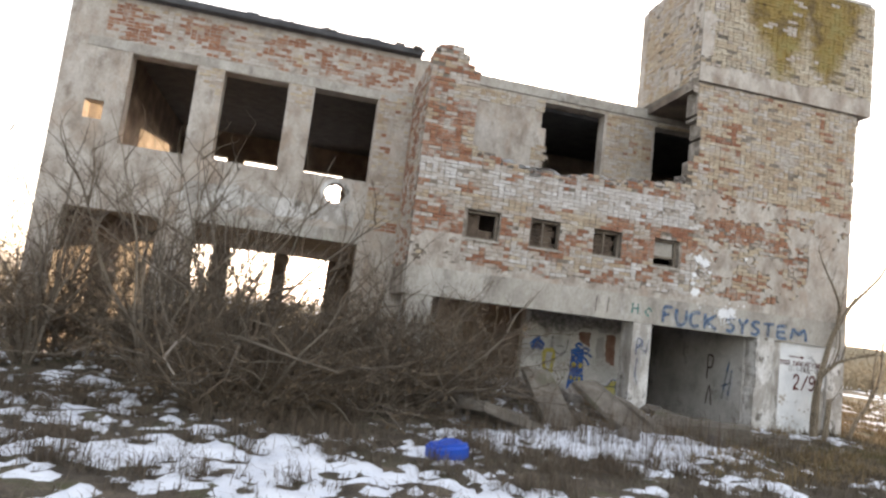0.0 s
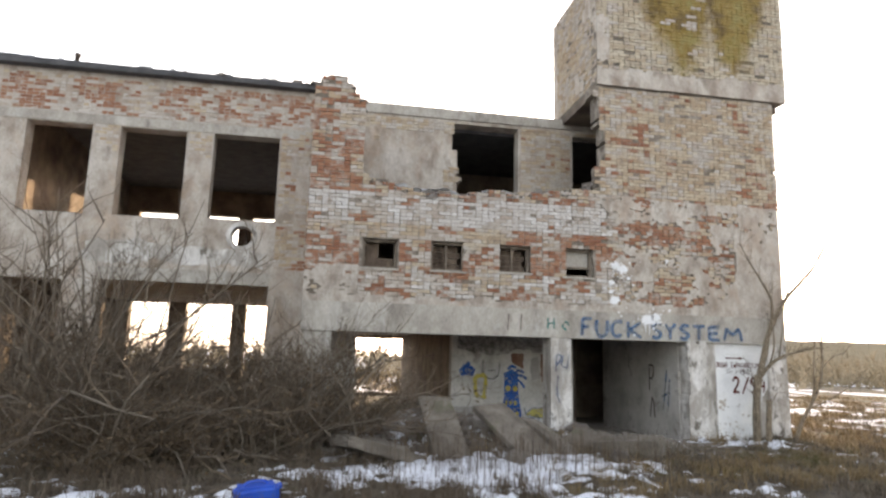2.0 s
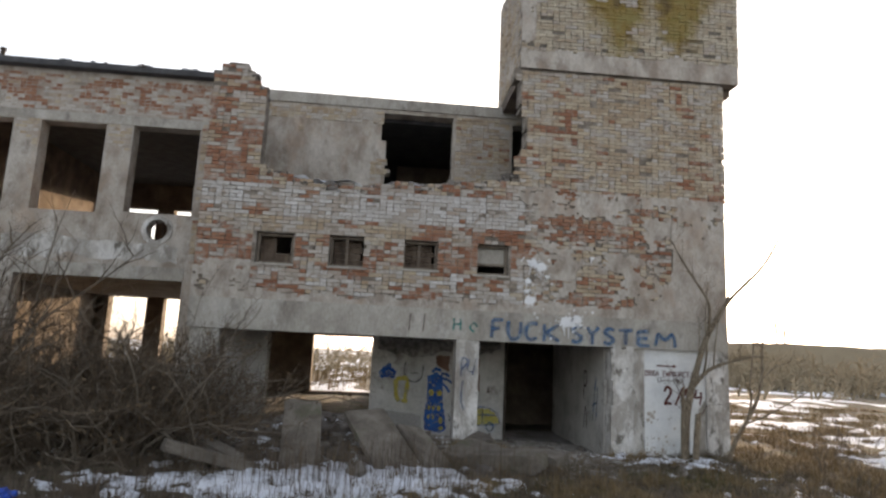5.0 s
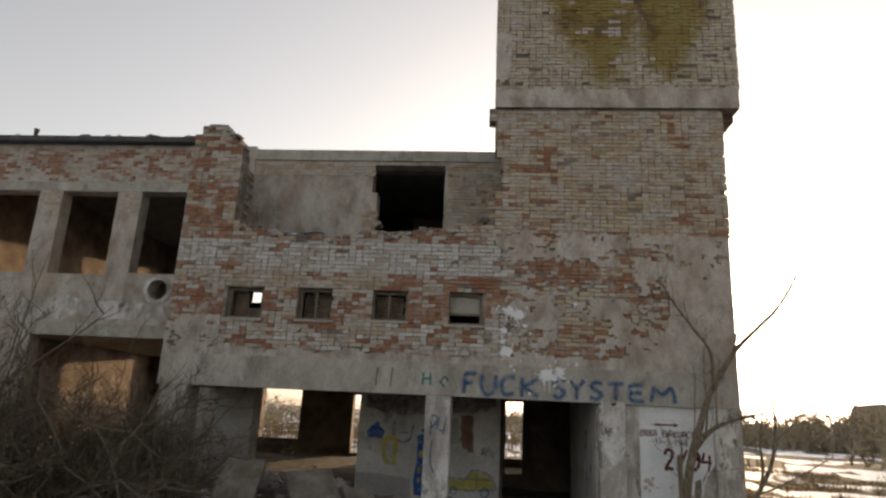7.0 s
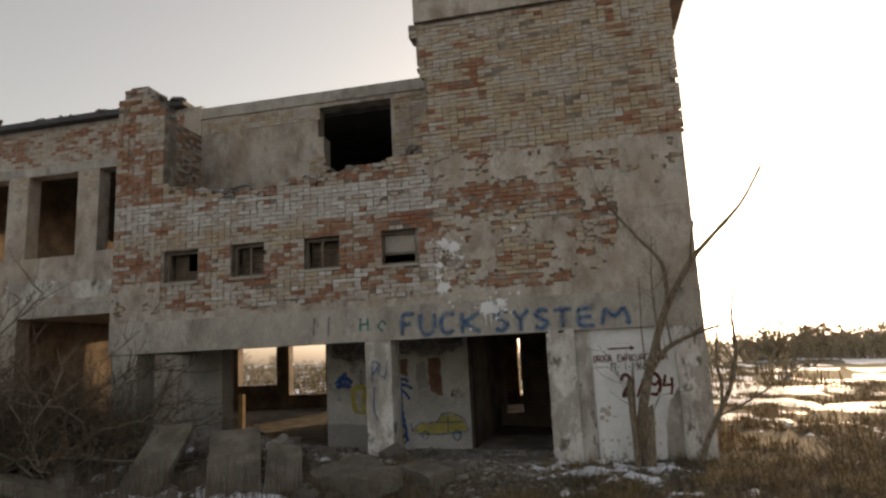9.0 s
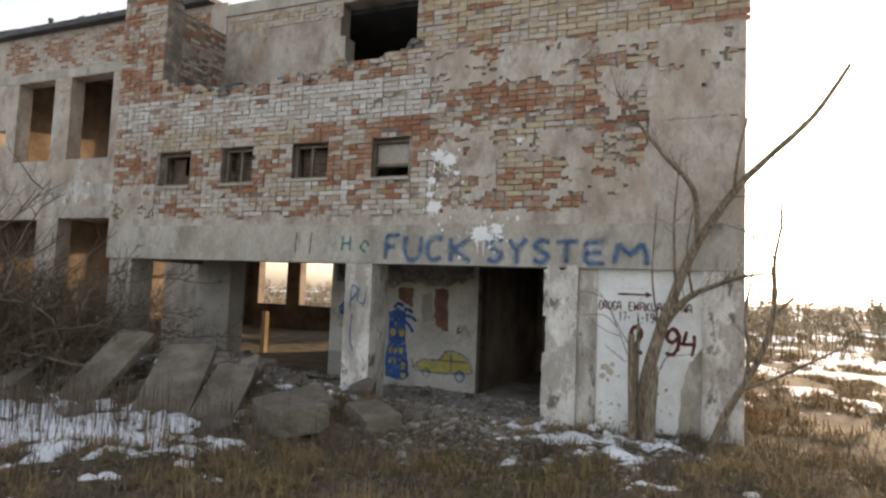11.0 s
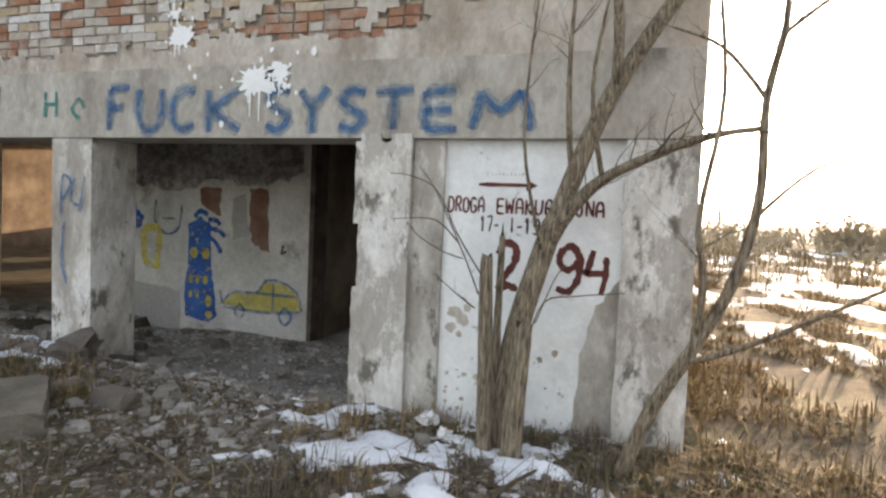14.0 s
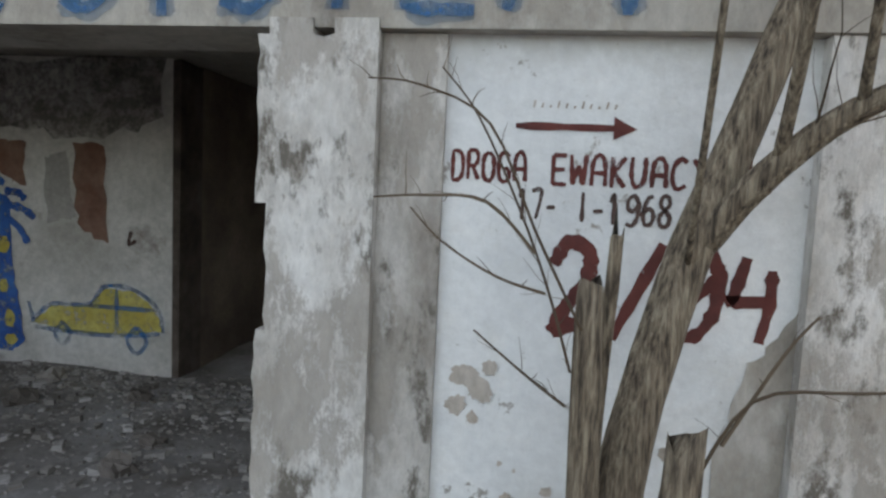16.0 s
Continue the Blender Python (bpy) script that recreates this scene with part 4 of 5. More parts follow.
def tufts(name, n, per, x0, x1, y0, y1, h, label, material, seed):
    """Clumps of dead grass, blades fanning from each root."""
    roots = []
    r = random.Random(seed)
    while len(roots) < n:
        x, y = r.uniform(x0, x1), r.uniform(y0, y1)
        path = math.exp(-((x - 9.2) / 0.8) ** 2 - ((y - 11.6) / 1.4) ** 2)
        if not (X0 - 0.1 < x < X1 + 0.1 and y > YF - 0.12) and snow_depth(x, y) < r.uniform(-0.1, 0.25) and fbm(x, y, 0.8, seed) > -0.1 + path:
            roots.append((x, y, r.uniform(0.03, 0.1)))

    def place(rr):
        x, y, s = rr.choice(roots)
        return x + rr.gauss(0, s), y + rr.gauss(0, s), True

    return blades(name, n * per, place, 0.3 * h, h, 0.0042, label, material, 1.5, seed, 0.1)


tufts("grass_tufts", 900, 28, -5.0, 13.5, 5.2, 12.2, 0.24, "clumps of dead brown grass poking through snow", M_LITTER, 11)
tufts("weed_tufts", 420, 26, -5.5, 5.0, 5.6, 9.6, 0.34, "dark tangled weeds standing in the snow", M_TWIG, 15)
tufts("straw_tufts", 420, 30, 5.0, 14.0, 7.0, 12.2, 0.26, "clumps of bleached straw on littered earth", M_GRASS, 12)
tufts("mossy_tufts", 380, 40, 6.5, 13.5, 8.0, 12.2, 0.11, "low mossy green winter grass", M_GREEN, 13)


def back_field(r):
    x, y = r.uniform(-25, 20), r.uniform(25.8, 60)
    return x, y, fbm(x, y, 0.3, 83) > -0.2


blades("rear_grass", 9000, back_field, 0.3, 0.9, 0.02, "tall dead grass behind the ruin", M_GRASS, 0.8, 5)


# ---- distance ----
def treeline(name, n, ring, h0, h1, label, seed, arc=(-75, 88)):
    r = random.Random(seed)
    vs, fs = [], []
    for _ in range(n):
        t = radians(r.uniform(*arc))
        d = r.uniform(*ring)
        x, y = d * math.sin(t), d * math.cos(t) + 5
        k = 0.5 + 0.7 * (fbm(x, y, 0.05, 91) + 0.4)
        h = r.uniform(h0, h1) * max(0.25, k)
        z = ground_z(x, y)
        for _i in range(5):
            a = r.uniform(0, 6.283)
            l = h * r.uniform(0.5, 1.0)
            pts, _d = wander(r, (x + r.uniform(-1, 1), y + r.uniform(-1, 1), z - 0.3), (0.45 * math.cos(a), 0.45 * math.sin(a), 1), l, 3, 0.3)
            tube(vs, fs, pts, [0.1, 0.075, 0.05, 0.02], 3)
            for _j in range(7):
                s = pts[1].lerp(pts[3], r.random())
                q, _d = wander(r, s, (r.uniform(-1, 1), r.uniform(-1, 1), r.uniform(0.1, 1)), l * 0.35, 2, 0.35)
                tube(vs, fs, q, [0.06, 0.045, 0.02], 3)
    return tagged(mesh_ob(name, vs, fs, M_HAZY_BRUSH), label, "brush", kind="stuff")


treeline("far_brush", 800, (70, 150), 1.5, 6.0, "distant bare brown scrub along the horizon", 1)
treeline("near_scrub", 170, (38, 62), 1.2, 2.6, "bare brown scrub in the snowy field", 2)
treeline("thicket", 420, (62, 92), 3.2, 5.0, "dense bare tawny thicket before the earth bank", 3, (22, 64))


def bank():
    bm = bmesh.new()
    nx, ny = 40, 10
    grid = []
    for j in range(ny + 1):
        for i in range(nx + 1):
            x, y = 74 + 70 * i / nx, 112 + 26 * j / ny
            e = min(1, min(i, nx - i) / 2.0, min(j, ny - j) / 2.0)
            grid.append(bm.verts.new((x, y, -0.6 + 7.3 * e + 0.35 * n2(x, y, 0.2, 5))))
    for j in range(ny):
        for i in range(nx):
            a = j * (nx + 1) + i
            bm.faces.new((grid[a], grid[a + 1], grid[a + nx + 2], grid[a + nx + 1]))
    me = bpy.data.meshes.new("earth_bank")
    bm.to_mesh(me)
    bm.free()
    me.materials.append(M_HAZY_BRUSH)
    return structure(new("earth_bank", me), "long flat-topped overgrown earth bank far off", "bank")


bank()


# ---- paint on the walls ----
def ribbon(parent, name, strokes, width, material, plane, label="", seed=1):
    """Brush or spray strokes lying flat on a wall that faces -y; each stroke is a line of (x, z)."""
    r = random.Random(seed)
    vs, fs = [], []
    for k, pts in enumerate(strokes):
        line = smooth_line([(x, 0, z) for x, z in pts], 6) if len(pts) > 2 else [Vector((x, 0, z)) for x, z in pts]
        if len(line) == 2:
            line = [line[0].lerp(line[1], i / 6) for i in range(7)]
        y = plane - 0.0004 * k
        n = len(line)
        b = len(vs)
        for i, p in enumerate(line):
            d = (line[min(i + 1, n - 1)] - line[max(i - 1, 0)]).normalized()
            w = width / 2 * (1 + 0.25 * r.uniform(-1, 1)) * (0.75 if i in (0, n - 1) else 1)
            vs += [(p.x - d.z * w, y, p.z + d.x * w), (p.x + d.z * w, y, p.z - d.x * w)]
        fs += [(b + 2 * i, b + 2 * i + 1, b + 2 * i + 3, b + 2 * i + 2) for i in range(n - 1)]
    return tagged(mesh_ob(name, vs, fs, material, parent), label)


def patch(parent, name, outline, material, plane, label="", rough=0.0, seed=1):
    r = random.Random(seed)
    pts = []
    for (x, z), (x2, z2) in zip(outline, outline[1:] + outline[:1]):
        for i in range(5):
            t = i / 5
            pts.append((x + (x2 - x) * t + r.uniform(-rough, rough), plane, z + (z2 - z) * t + r.uniform(-rough, rough)))
    return tagged(mesh_ob(name, pts, [tuple(range(len(pts)))], material, parent), label)


GLYPH = {
    "F": [[(0, 0), (0.05, 1)], [(0.05, 1), (0.95, 1.02)], [(0.05, 0.52), (0.7, 0.55)]],
    "U": [[(0.05, 1), (0.02, 0.4), (0.3, 0.0), (0.75, 0.12), (0.9, 0.5), (0.9, 1)]],
    "C": [[(0.95, 0.88), (0.6, 1.0), (0.15, 0.75), (0.08, 0.3), (0.4, 0.02), (0.95, 0.15)]],
    "K": [[(0.1, -0.05), (0.1, 1)], [(0.95, 1.0), (0.15, 0.48)], [(0.2, 0.5), (0.6, 0.2), (0.95, -0.02)]],
    "S": [[(0.95, 0.92), (0.5, 1.0), (0.1, 0.78), (0.45, 0.52), (0.9, 0.3), (0.5, 0.0), (0.02, 0.12)]],
    "Y": [[(0.0, 1.0), (0.5, 0.5)], [(1.0, 1.05), (0.5, 0.5), (0.45, -0.1)]],
    "T": [[(0.0, 0.98), (1.0, 1.0)], [(0.5, 0.98), (0.48, 0.0)]],
    "E": [[(0.08, 0.0), (0.08, 1.0)], [(0.08, 1.0), (0.95, 1.0)], [(0.08, 0.5), (0.85, 0.52)], [(0.08, 0.02), (1.0, 0.0)]],
    "M": [[(0.0, 0.0), (0.1, 0.6), (0.15, 1.0)], [(0.15, 1.0), (0.5, 0.5), (0.85, 1.0)], [(0.85, 1.0), (1.0, 0.4), (1.0, -0.05)]],
    "H": [[(0.0, 0.0), (0.05, 1.0)], [(0.9, 0.0), (0.9, 1.0)], [(0.0, 0.5), (0.9, 0.5)]],
    "2": [[(0.02, 0.75), (0.35, 1.0), (0.85, 0.9), (0.8, 0.6), (0.35, 0.3), (0.05, 0.02)], [(0.05, 0.02), (0.5, 0.12), (1.0, 0.05)]],
    "9": [[(0.95, 0.75), (0.6, 1.0), (0.15, 0.85), (0.12, 0.6), (0.5, 0.48), (0.95, 0.7)], [(0.97, 0.8), (0.9, 0.3), (0.5, 0.0), (0.0, 0.06)]],
    "4": [[(0.35, 1.0), (0.15, 0.5), (0.1, 0.42), (0.95, 0.45)], [(0.85, 0.85), (0.85, 0.4), (0.7, -0.1)]],
    "/": [[(0.0, 0.0), (1.0, 1.0)]],
    "D": [[(0.08, 0.0), (0.08, 1.0)], [(0.08, 1.0), (0.6, 0.97), (0.92, 0.75), (0.92, 0.25), (0.6, 0.03), (0.08, 0.0)]],
    "R": [[(0.08, 0.0), (0.08, 1.0)], [(0.08, 1.0), (0.7, 1.0), (0.9, 0.75), (0.65, 0.5), (0.08, 0.48)], [(0.45, 0.48), (0.95, 0.0)]],
    "O": [[(0.5, 1.0), (0.1, 0.8), (0.1, 0.2), (0.5, 0.0), (0.9, 0.2), (0.9, 0.8), (0.5, 1.0)]],
    "G": [[(0.92, 0.85), (0.5, 1.0), (0.1, 0.8), (0.1, 0.2), (0.5, 0.0), (0.92, 0.15), (0.92, 0.45)], [(0.92, 0.45), (0.5, 0.45)]],
    "A": [[(0.05, 0.0), (0.1, 0.75), (0.5, 1.0), (0.88, 0.75), (0.95, 0.0)], [(0.1, 0.42), (0.9, 0.42)]],
    "W": [[(0.0, 1.0), (0.15, 0.0)], [(0.15, 0.0), (0.5, 0.65)], [(0.5, 0.65), (0.85, 0.0)], [(0.85, 0.0), (1.0, 1.0)]],
    "J": [[(0.8, 1.0), (0.8, 0.2), (0.45, 0.0), (0.1, 0.2)]],
    "N": [[(0.08, 0.0), (0.08, 1.0)], [(0.08, 1.0), (0.92, 0.0)], [(0.92, 0.0), (0.92, 1.0)]],
    "1": [[(0.2, 0.75), (0.55, 1.0), (0.55, 0.0)]],
    "7": [[(0.05, 1.0), (0.95, 1.0), (0.5, 0.0)]],
    "I": [[(0.5, 0.0), (0.5, 1.0)]],
    "6": [[(0.85, 0.95), (0.4, 0.85), (0.1, 0.4), (0.3, 0.02), (0.8, 0.08), (0.9, 0.4), (0.5, 0.55), (0.15, 0.4)]],
    "8": [[(0.5, 0.54), (0.15, 0.72), (0.3, 0.98), (0.72, 0.98), (0.85, 0.72), (0.5, 0.54), (0.1, 0.3), (0.25, 0.02), (0.75, 0.02), (0.9, 0.3), (0.5, 0.54)]],
    "-": [[(0.1, 0.45), (0.9, 0.48)]],
}


def letter(parent, ch, x0, x1, z0, z1, width, material, plane, seed):
    ribbon(parent, "painted_letter", [[(x0 + (x1 - x0) * u, z0 + (z1 - z0) * w) for u, w in s] for s in GLYPH[ch]], width, material, plane, seed=seed)


LP = YF - 0.026
for i, (ch, a, b) in enumerate((("F", 7.64, 7.87), ("U", 7.95, 8.23), ("C", 8.29, 8.54), ("K", 8.63, 8.98), ("S", 9.2, 9.43), ("Y", 9.51, 9.75), ("S", 9.84, 10.07), ("T", 10.14, 10.44), ("E", 10.51, 10.77), ("M", 10.88, 11.28))):
    letter(lintel, ch, a, b, 2.06, 2.41 - 0.01 * i, 0.1, M_HALO, LP, 70 + i)
    letter(lintel, ch, a, b, 2.06, 2.41 - 0.01 * i, 0.046, M_SPRAY, LP - 0.003, i)
letter(lintel, "H", 6.9, 7.05, 2.18, 2.4, 0.035, M_GREENSP, LP, 20)
ribbon(lintel, "painted_stroke", [[(7.3, 2.16), (7.22, 2.24), (7.3, 2.33), (7.36, 2.25)]], 0.04, M_GREENSP, LP)
for i, x in enumerate((6.05, 6.32)):
    ribbon(lintel, "painted_stroke", [[(x, 2.12), (x + 0.02, 2.46)]], 0.018, M_BLACKP, LP, seed=i)


def splat(parent, x, z, s, plane, seed):
    """A thrown blob of paint: a ragged spot with runs below and spatter."""
    r = random.Random(seed)
    n = 40
    pts = []
    for i in range(n):
        t = 2 * math.pi * i / n
        k = s * (0.72 + 0.55 * r.random() ** 2)
        pts.append((x + k * math.cos(t), plane, z + k * 0.7 * math.sin(t)))
    fs = [tuple(range(n))]
    for _ in range(14):
        cx, cz, q = x + r.gauss(0, s * 1.3), z + r.gauss(-s * 0.4, s), s * r.uniform(0.04, 0.16)
        b = len(pts)
        pts += [(cx + q * math.cos(a), plane - 0.001, cz + q * math.sin(a) * r.uniform(0.8, 1.8)) for a in (0, 1.05, 2.1, 3.14, 4.2, 5.2)]
        fs.append(tuple(range(b, b + 6)))
    for _ in range(3):
        cx, l = x + r.uniform(-s, s) * 0.6, s * r.uniform(0.8, 2.2)
        b = len(pts)
        pts += [(cx - 0.012, plane - 0.0015, z), (cx - 0.004, plane - 0.0015, z - l), (cx + 0.004, plane - 0.0015, z - l), (cx + 0.012, plane - 0.0015, z)]
        fs.append((b, b + 1, b + 2, b + 3))
    tagged(mesh_ob("paint_splat", pts, fs, M_SPLAT, parent), "white thrown paint splat")


for i, (x, z, s) in enumerate(((8.42, 3.56, 0.12), (8.58, 3.5, 0.13), (8.32, 3.2, 0.08), (8.38, 2.82, 0.13), (8.3, 3.0, 0.06), (9.6, 3.72, 0.05), (8.7, 3.3, 0.05))):
    splat(wall_front, x, z, s, YF - 0.02, 30 + i)
splat(lintel, 9.12, 2.44, 0.17, LP - 0.006, 40)
splat(lintel, 9.3, 2.5, 0.12, LP - 0.006, 41)

panel = bpy.data.objects["wall_panel"]
PP = YF + 0.056


def painted_word(parent, text, x0, x1, z, height, width, material, plane, seed):
    """Hand-brushed narrow capitals, one mesh a letter, a little uneven in height and gap."""
    r = random.Random(seed)
    pitch = (x1 - x0) / len(text)
    for i, ch in enumerate(text):
        a, low_z = x0 + pitch * i + r.uniform(-0.003, 0.003), z + r.uniform(-0.004, 0.004)
        letter(parent, ch, a, a + pitch * (0.76 if ch != "1" else 0.6), low_z, low_z + height * r.uniform(0.96, 1.04), width, material, plane, seed + i)


painted_word(panel, "DROGA", 10.71, 10.99, 1.485, 0.105, 0.0155, M_OXIDE, PP, 200)
painted_word(panel, "EWAKUACYJNA", 11.065, 11.82, 1.485, 0.105, 0.0165, M_OXIDE, PP, 220)
painted_word(panel, "17-", 10.95, 11.1, 1.355, 0.1, 0.014, M_BLACKP, PP, 240)
painted_word(panel, "I-1968", 11.16, 11.5, 1.35, 0.105, 0.015, M_BLACKP, PP, 250)
ribbon(panel, "painted_arrow", [[(10.93, 1.685), (11.28, 1.685)]], 0.026, M_OXIDE, PP, "dark red arrow")
patch(panel, "arrow_head", [(11.27, 1.725), (11.35, 1.683), (11.27, 1.645)], M_OXIDE, PP - 0.001)
for i in range(11):
    ribbon(panel, "faint_writing", [[(10.99 + 0.028 * i, 1.75), (10.995 + 0.028 * i, 1.775 - 0.008 * (i % 3))]], 0.007, M_PLASTER, PP, seed=i)
letter(panel, "2", 11.09, 11.24, 0.94, 1.28, 0.05, M_OXIDE, PP, 51)
letter(panel, "/", 11.31, 11.47, 0.94, 1.29, 0.042, M_OXIDE, PP, 52)
letter(panel, "9", 11.51, 11.67, 0.97, 1.28, 0.048, M_OXIDE, PP, 53)
letter(panel, "4", 11.69, 11.86, 0.99, 1.26, 0.042, M_OXIDE, PP, 54)

M_POST = mat("pale_timber", [(0.36, 0.27, 0.16), (0.46, 0.36, 0.23)], 8, fine=30, bump=0.4, streak=0.2)
POST = (2.26, 16.48, 1.0)
# grey area rising towards the panel's right edge
patch(panel, "grey_patch", [(11.66, 0.0), (11.7, 0.55), (11.77, 0.88), (11.86, 0.96), (11.925, 1.1), (11.925, 0.0)], M_CONCRETE, PP - 0.001, "grey patch low on the panel's right", 0.012, 21)
rf = random.Random(88)
for i, (x, z, s) in enumerate([(10.79, 0.76, 0.055), (10.86, 0.7, 0.05), (10.77, 0.65, 0.045), (10.88, 0.8, 0.035), (10.83, 0.6, 0.03)] + [(rf.uniform(10.72, 11.6), 0.05 + 0.5 * rf.random() ** 2, rf.uniform(0.008, 0.028)) for _ in range(26)]):
    patch(panel, "flaked_patch", [(x + s * rf.uniform(0.6, 1.2) * math.cos(a), z + s * rf.uniform(0.6, 1.2) * math.sin(a)) for a in (0, 0.9, 1.8, 2.7, 3.6, 4.5, 5.4)], M_PLASTER, PP - 0.002 - 0.0002 * i, "", s * 0.12, 300 + i)
patch(wall_wing, "whitewash_patch", [(-2.9, 3.4), (-2.2, 3.36), (-1.4, 3.5), (-0.4, 3.4), (0.3, 3.45), (0.9, 3.42), (0.95, 3.75), (0.2, 3.85), (-0.8, 3.78), (-1.8, 3.95), (-2.8, 3.85)], M_WHITE, YL - 0.006, "flaking white paint", 0.05, 24)
inner = bpy.data.objects["wall_inner"]
IP = 14.496
M_SOOT = mat("soot", [(0.05, 0.04, 0.035), (0.09, 0.075, 0.065)], 2, bump=0.2, thin=0.5, cover=0.58)
M_BARE = mat("bare_brick_patch", [(0.16, 0.075, 0.05), (0.24, 0.15, 0.11)], 4, bump=0.7)
M_DADO = mat("grey_dado", [(0.3, 0.285, 0.265), (0.38, 0.36, 0.34)], 1.5, bump=0.4)
patch(inner, "soot_stain", [(5.5, 1.75), (6.4, 1.62), (7.1, 1.8), (7.7, 1.66), (8.2, 1.9), (8.25, 2.3), (5.4, 2.3)], M_SOOT, IP - 0.001, "black soot stain", 0.05, 3)
patch(inner, "grey_dado", [(5.36, 0.45), (6.1, 0.42), (6.5, 0.35), (6.5, -0.3), (5.36, -0.3)], M_DADO, IP, "", 0.015, 4)
patch(inner, "bare_patch", [(6.78, 1.66), (7.08, 1.68), (7.08, 1.34), (6.95, 1.36), (6.8, 1.45)], M_BARE, IP - 0.002, "bare brick where plaster fell", 0.02, 5)
patch(inner, "bare_patch", [(7.24, 1.55), (7.44, 1.6), (7.5, 1.1), (7.26, 1.05)], M_DADO, IP - 0.003, "", 0.02, 6)
patch(inner, "bare_patch", [(7.5, 1.7), (7.78, 1.68), (7.76, 0.94), (7.58, 1.0), (7.5, 1.2)], M_BARE, IP - 0.002, "bare brick where plaster fell", 0.03, 7)
# tall blue sprayed column with yellow rounds
patch(inner, "sprayed_shape", [(6.6, 1.2), (6.78, 1.32), (6.95, 1.22), (6.96, 0.7), (7.02, 0.35), (7.06, 0.1), (6.95, 0.0), (6.58, 0.06), (6.56, 0.4), (6.62, 0.75)], M_BLUE2, IP - 0.004, "blue sprayed column", 0.012, 8)
ribbon(inner, "sprayed_tuft", [[(6.9, 1.28), (7.02, 1.27), (7.08, 1.22)], [(6.9, 1.18), (7.05, 1.15), (7.16, 1.08)], [(6.9, 1.08), (7.02, 1.0), (7.1, 0.88)], [(6.7, 1.3), (6.78, 1.38), (6.9, 1.34)]], 0.06, M_BLUE2, IP - 0.005)
for i, (x, z, w, h) in enumerate(((6.7, 0.86, 0.065, 0.075), (6.88, 0.86, 0.065, 0.075), (6.66, 0.53, 0.03, 0.06), (6.76, 0.53, 0.03, 0.06), (6.88, 0.53, 0.045, 0.06), (6.66, 0.34, 0.03, 0.05), (6.76, 0.33, 0.03, 0.05), (6.93, 0.27, 0.05, 0.08), (6.94, 0.1, 0.06, 0.05))):
    patch(inner, "yellow_round", [(x + w * math.cos(a), z + h * math.sin(a)) for a in (0, 1.05, 2.1, 3.14, 4.2, 5.2)], M_YELLOW, IP - 0.008, "", 0.004, 60 + i)
# sprayed yellow car
patch(inner, "sprayed_car", [(7.14, 0.26), (7.3, 0.4), (7.62, 0.42), (7.75, 0.56), (8.0, 0.56), (8.2, 0.42), (8.24, 0.26), (7.9, 0.2), (7.4, 0.2)], M_YELLOW, IP - 0.004, "yellow sprayed car body", 0.01, 9)
ribbon(inner, "car_outline", [[(7.12, 0.25), (7.3, 0.41), (7.62, 0.43), (7.76, 0.58), (8.0, 0.57), (8.2, 0.44), (8.25, 0.25)], [(7.14, 0.22), (7.5, 0.2), (7.85, 0.2), (8.22, 0.24)], [(7.86, 0.57), (7.86, 0.22)], [(7.62, 0.42), (8.18, 0.42)],
       [(7.4, 0.28), (7.46, 0.18), (7.4, 0.1), (7.33, 0.18), (7.4, 0.28)], [(8.03, 0.28), (8.11, 0.17), (8.03, 0.07), (7.95, 0.17), (8.03, 0.28)], [(7.14, 0.28), (7.1, 0.42)]], 0.035, M_SPRAY, IP - 0.008, "blue sprayed outline")
ribbon(inner, "yellow_mark", [[(5.9, 1.12), (5.95, 0.7), (6.18, 0.66)], [(5.9, 1.12), (6.15, 1.12), (6.12, 0.7)]], 0.09, M_YELLOW, IP - 0.004, "yellow sprayed mark")
ribbon(inner, "grey_ring", [[(6.1, 1.5), (6.08, 1.25), (6.25, 1.08), (6.45, 1.15), (6.5, 1.45)], [(6.2, 1.27), (6.4, 1.27)]], 0.035, M_SPRAY, IP - 0.004)
patch(inner, "blue_blot", [(5.52, 1.28), (5.62, 1.38), (5.72, 1.48), (5.82, 1.36), (5.92, 1.28), (5.84, 1.14), (5.68, 1.16), (5.58, 1.12)], M_BLUE2, IP - 0.004, "blue sprayed blot", 0.02, 10)
ribbon(inner, "black_mark", [[(7.98, 1.02), (7.96, 0.92), (8.02, 0.95)]], 0.03, M_BLACKP, IP - 0.004)
ribbon(pier_a, "painted_scrawl", [[(7.08, 1.3), (7.1, 1.65), (7.2, 1.6), (7.1, 1.45)], [(7.24, 1.65), (7.2, 1.45), (7.3, 1.4)], [(7.36, 1.66), (7.3, 1.35)], [(7.12, 1.25), (7.1, 0.9), (7.16, 0.7)]], 0.03, M_SPRAY, YF - 0.012, "blue sprayed scrawl")


# scrawls on the inner side wall, which faces -x
def side_ribbon(parent, strokes, width, material, x, seed):
    ob = ribbon(parent, "painted_scrawl", strokes, width, material, 0.0, seed=seed)
    for v in ob.data.vertices:
        v.co = (x + v.co.y, v.co.x, v.co.z)


side = bpy.data.objects["wall_inner_side"]
side_ribbon(side, [[(13.9, 0.9), (13.9, 1.5)], [(13.9, 1.5), (13.7, 1.45), (13.75, 1.2), (13.9, 1.2)], [(13.9, 0.3), (13.78, 0.75), (13.68, 0.3)]], 0.05, M_BLACKP, 9.974, 1)
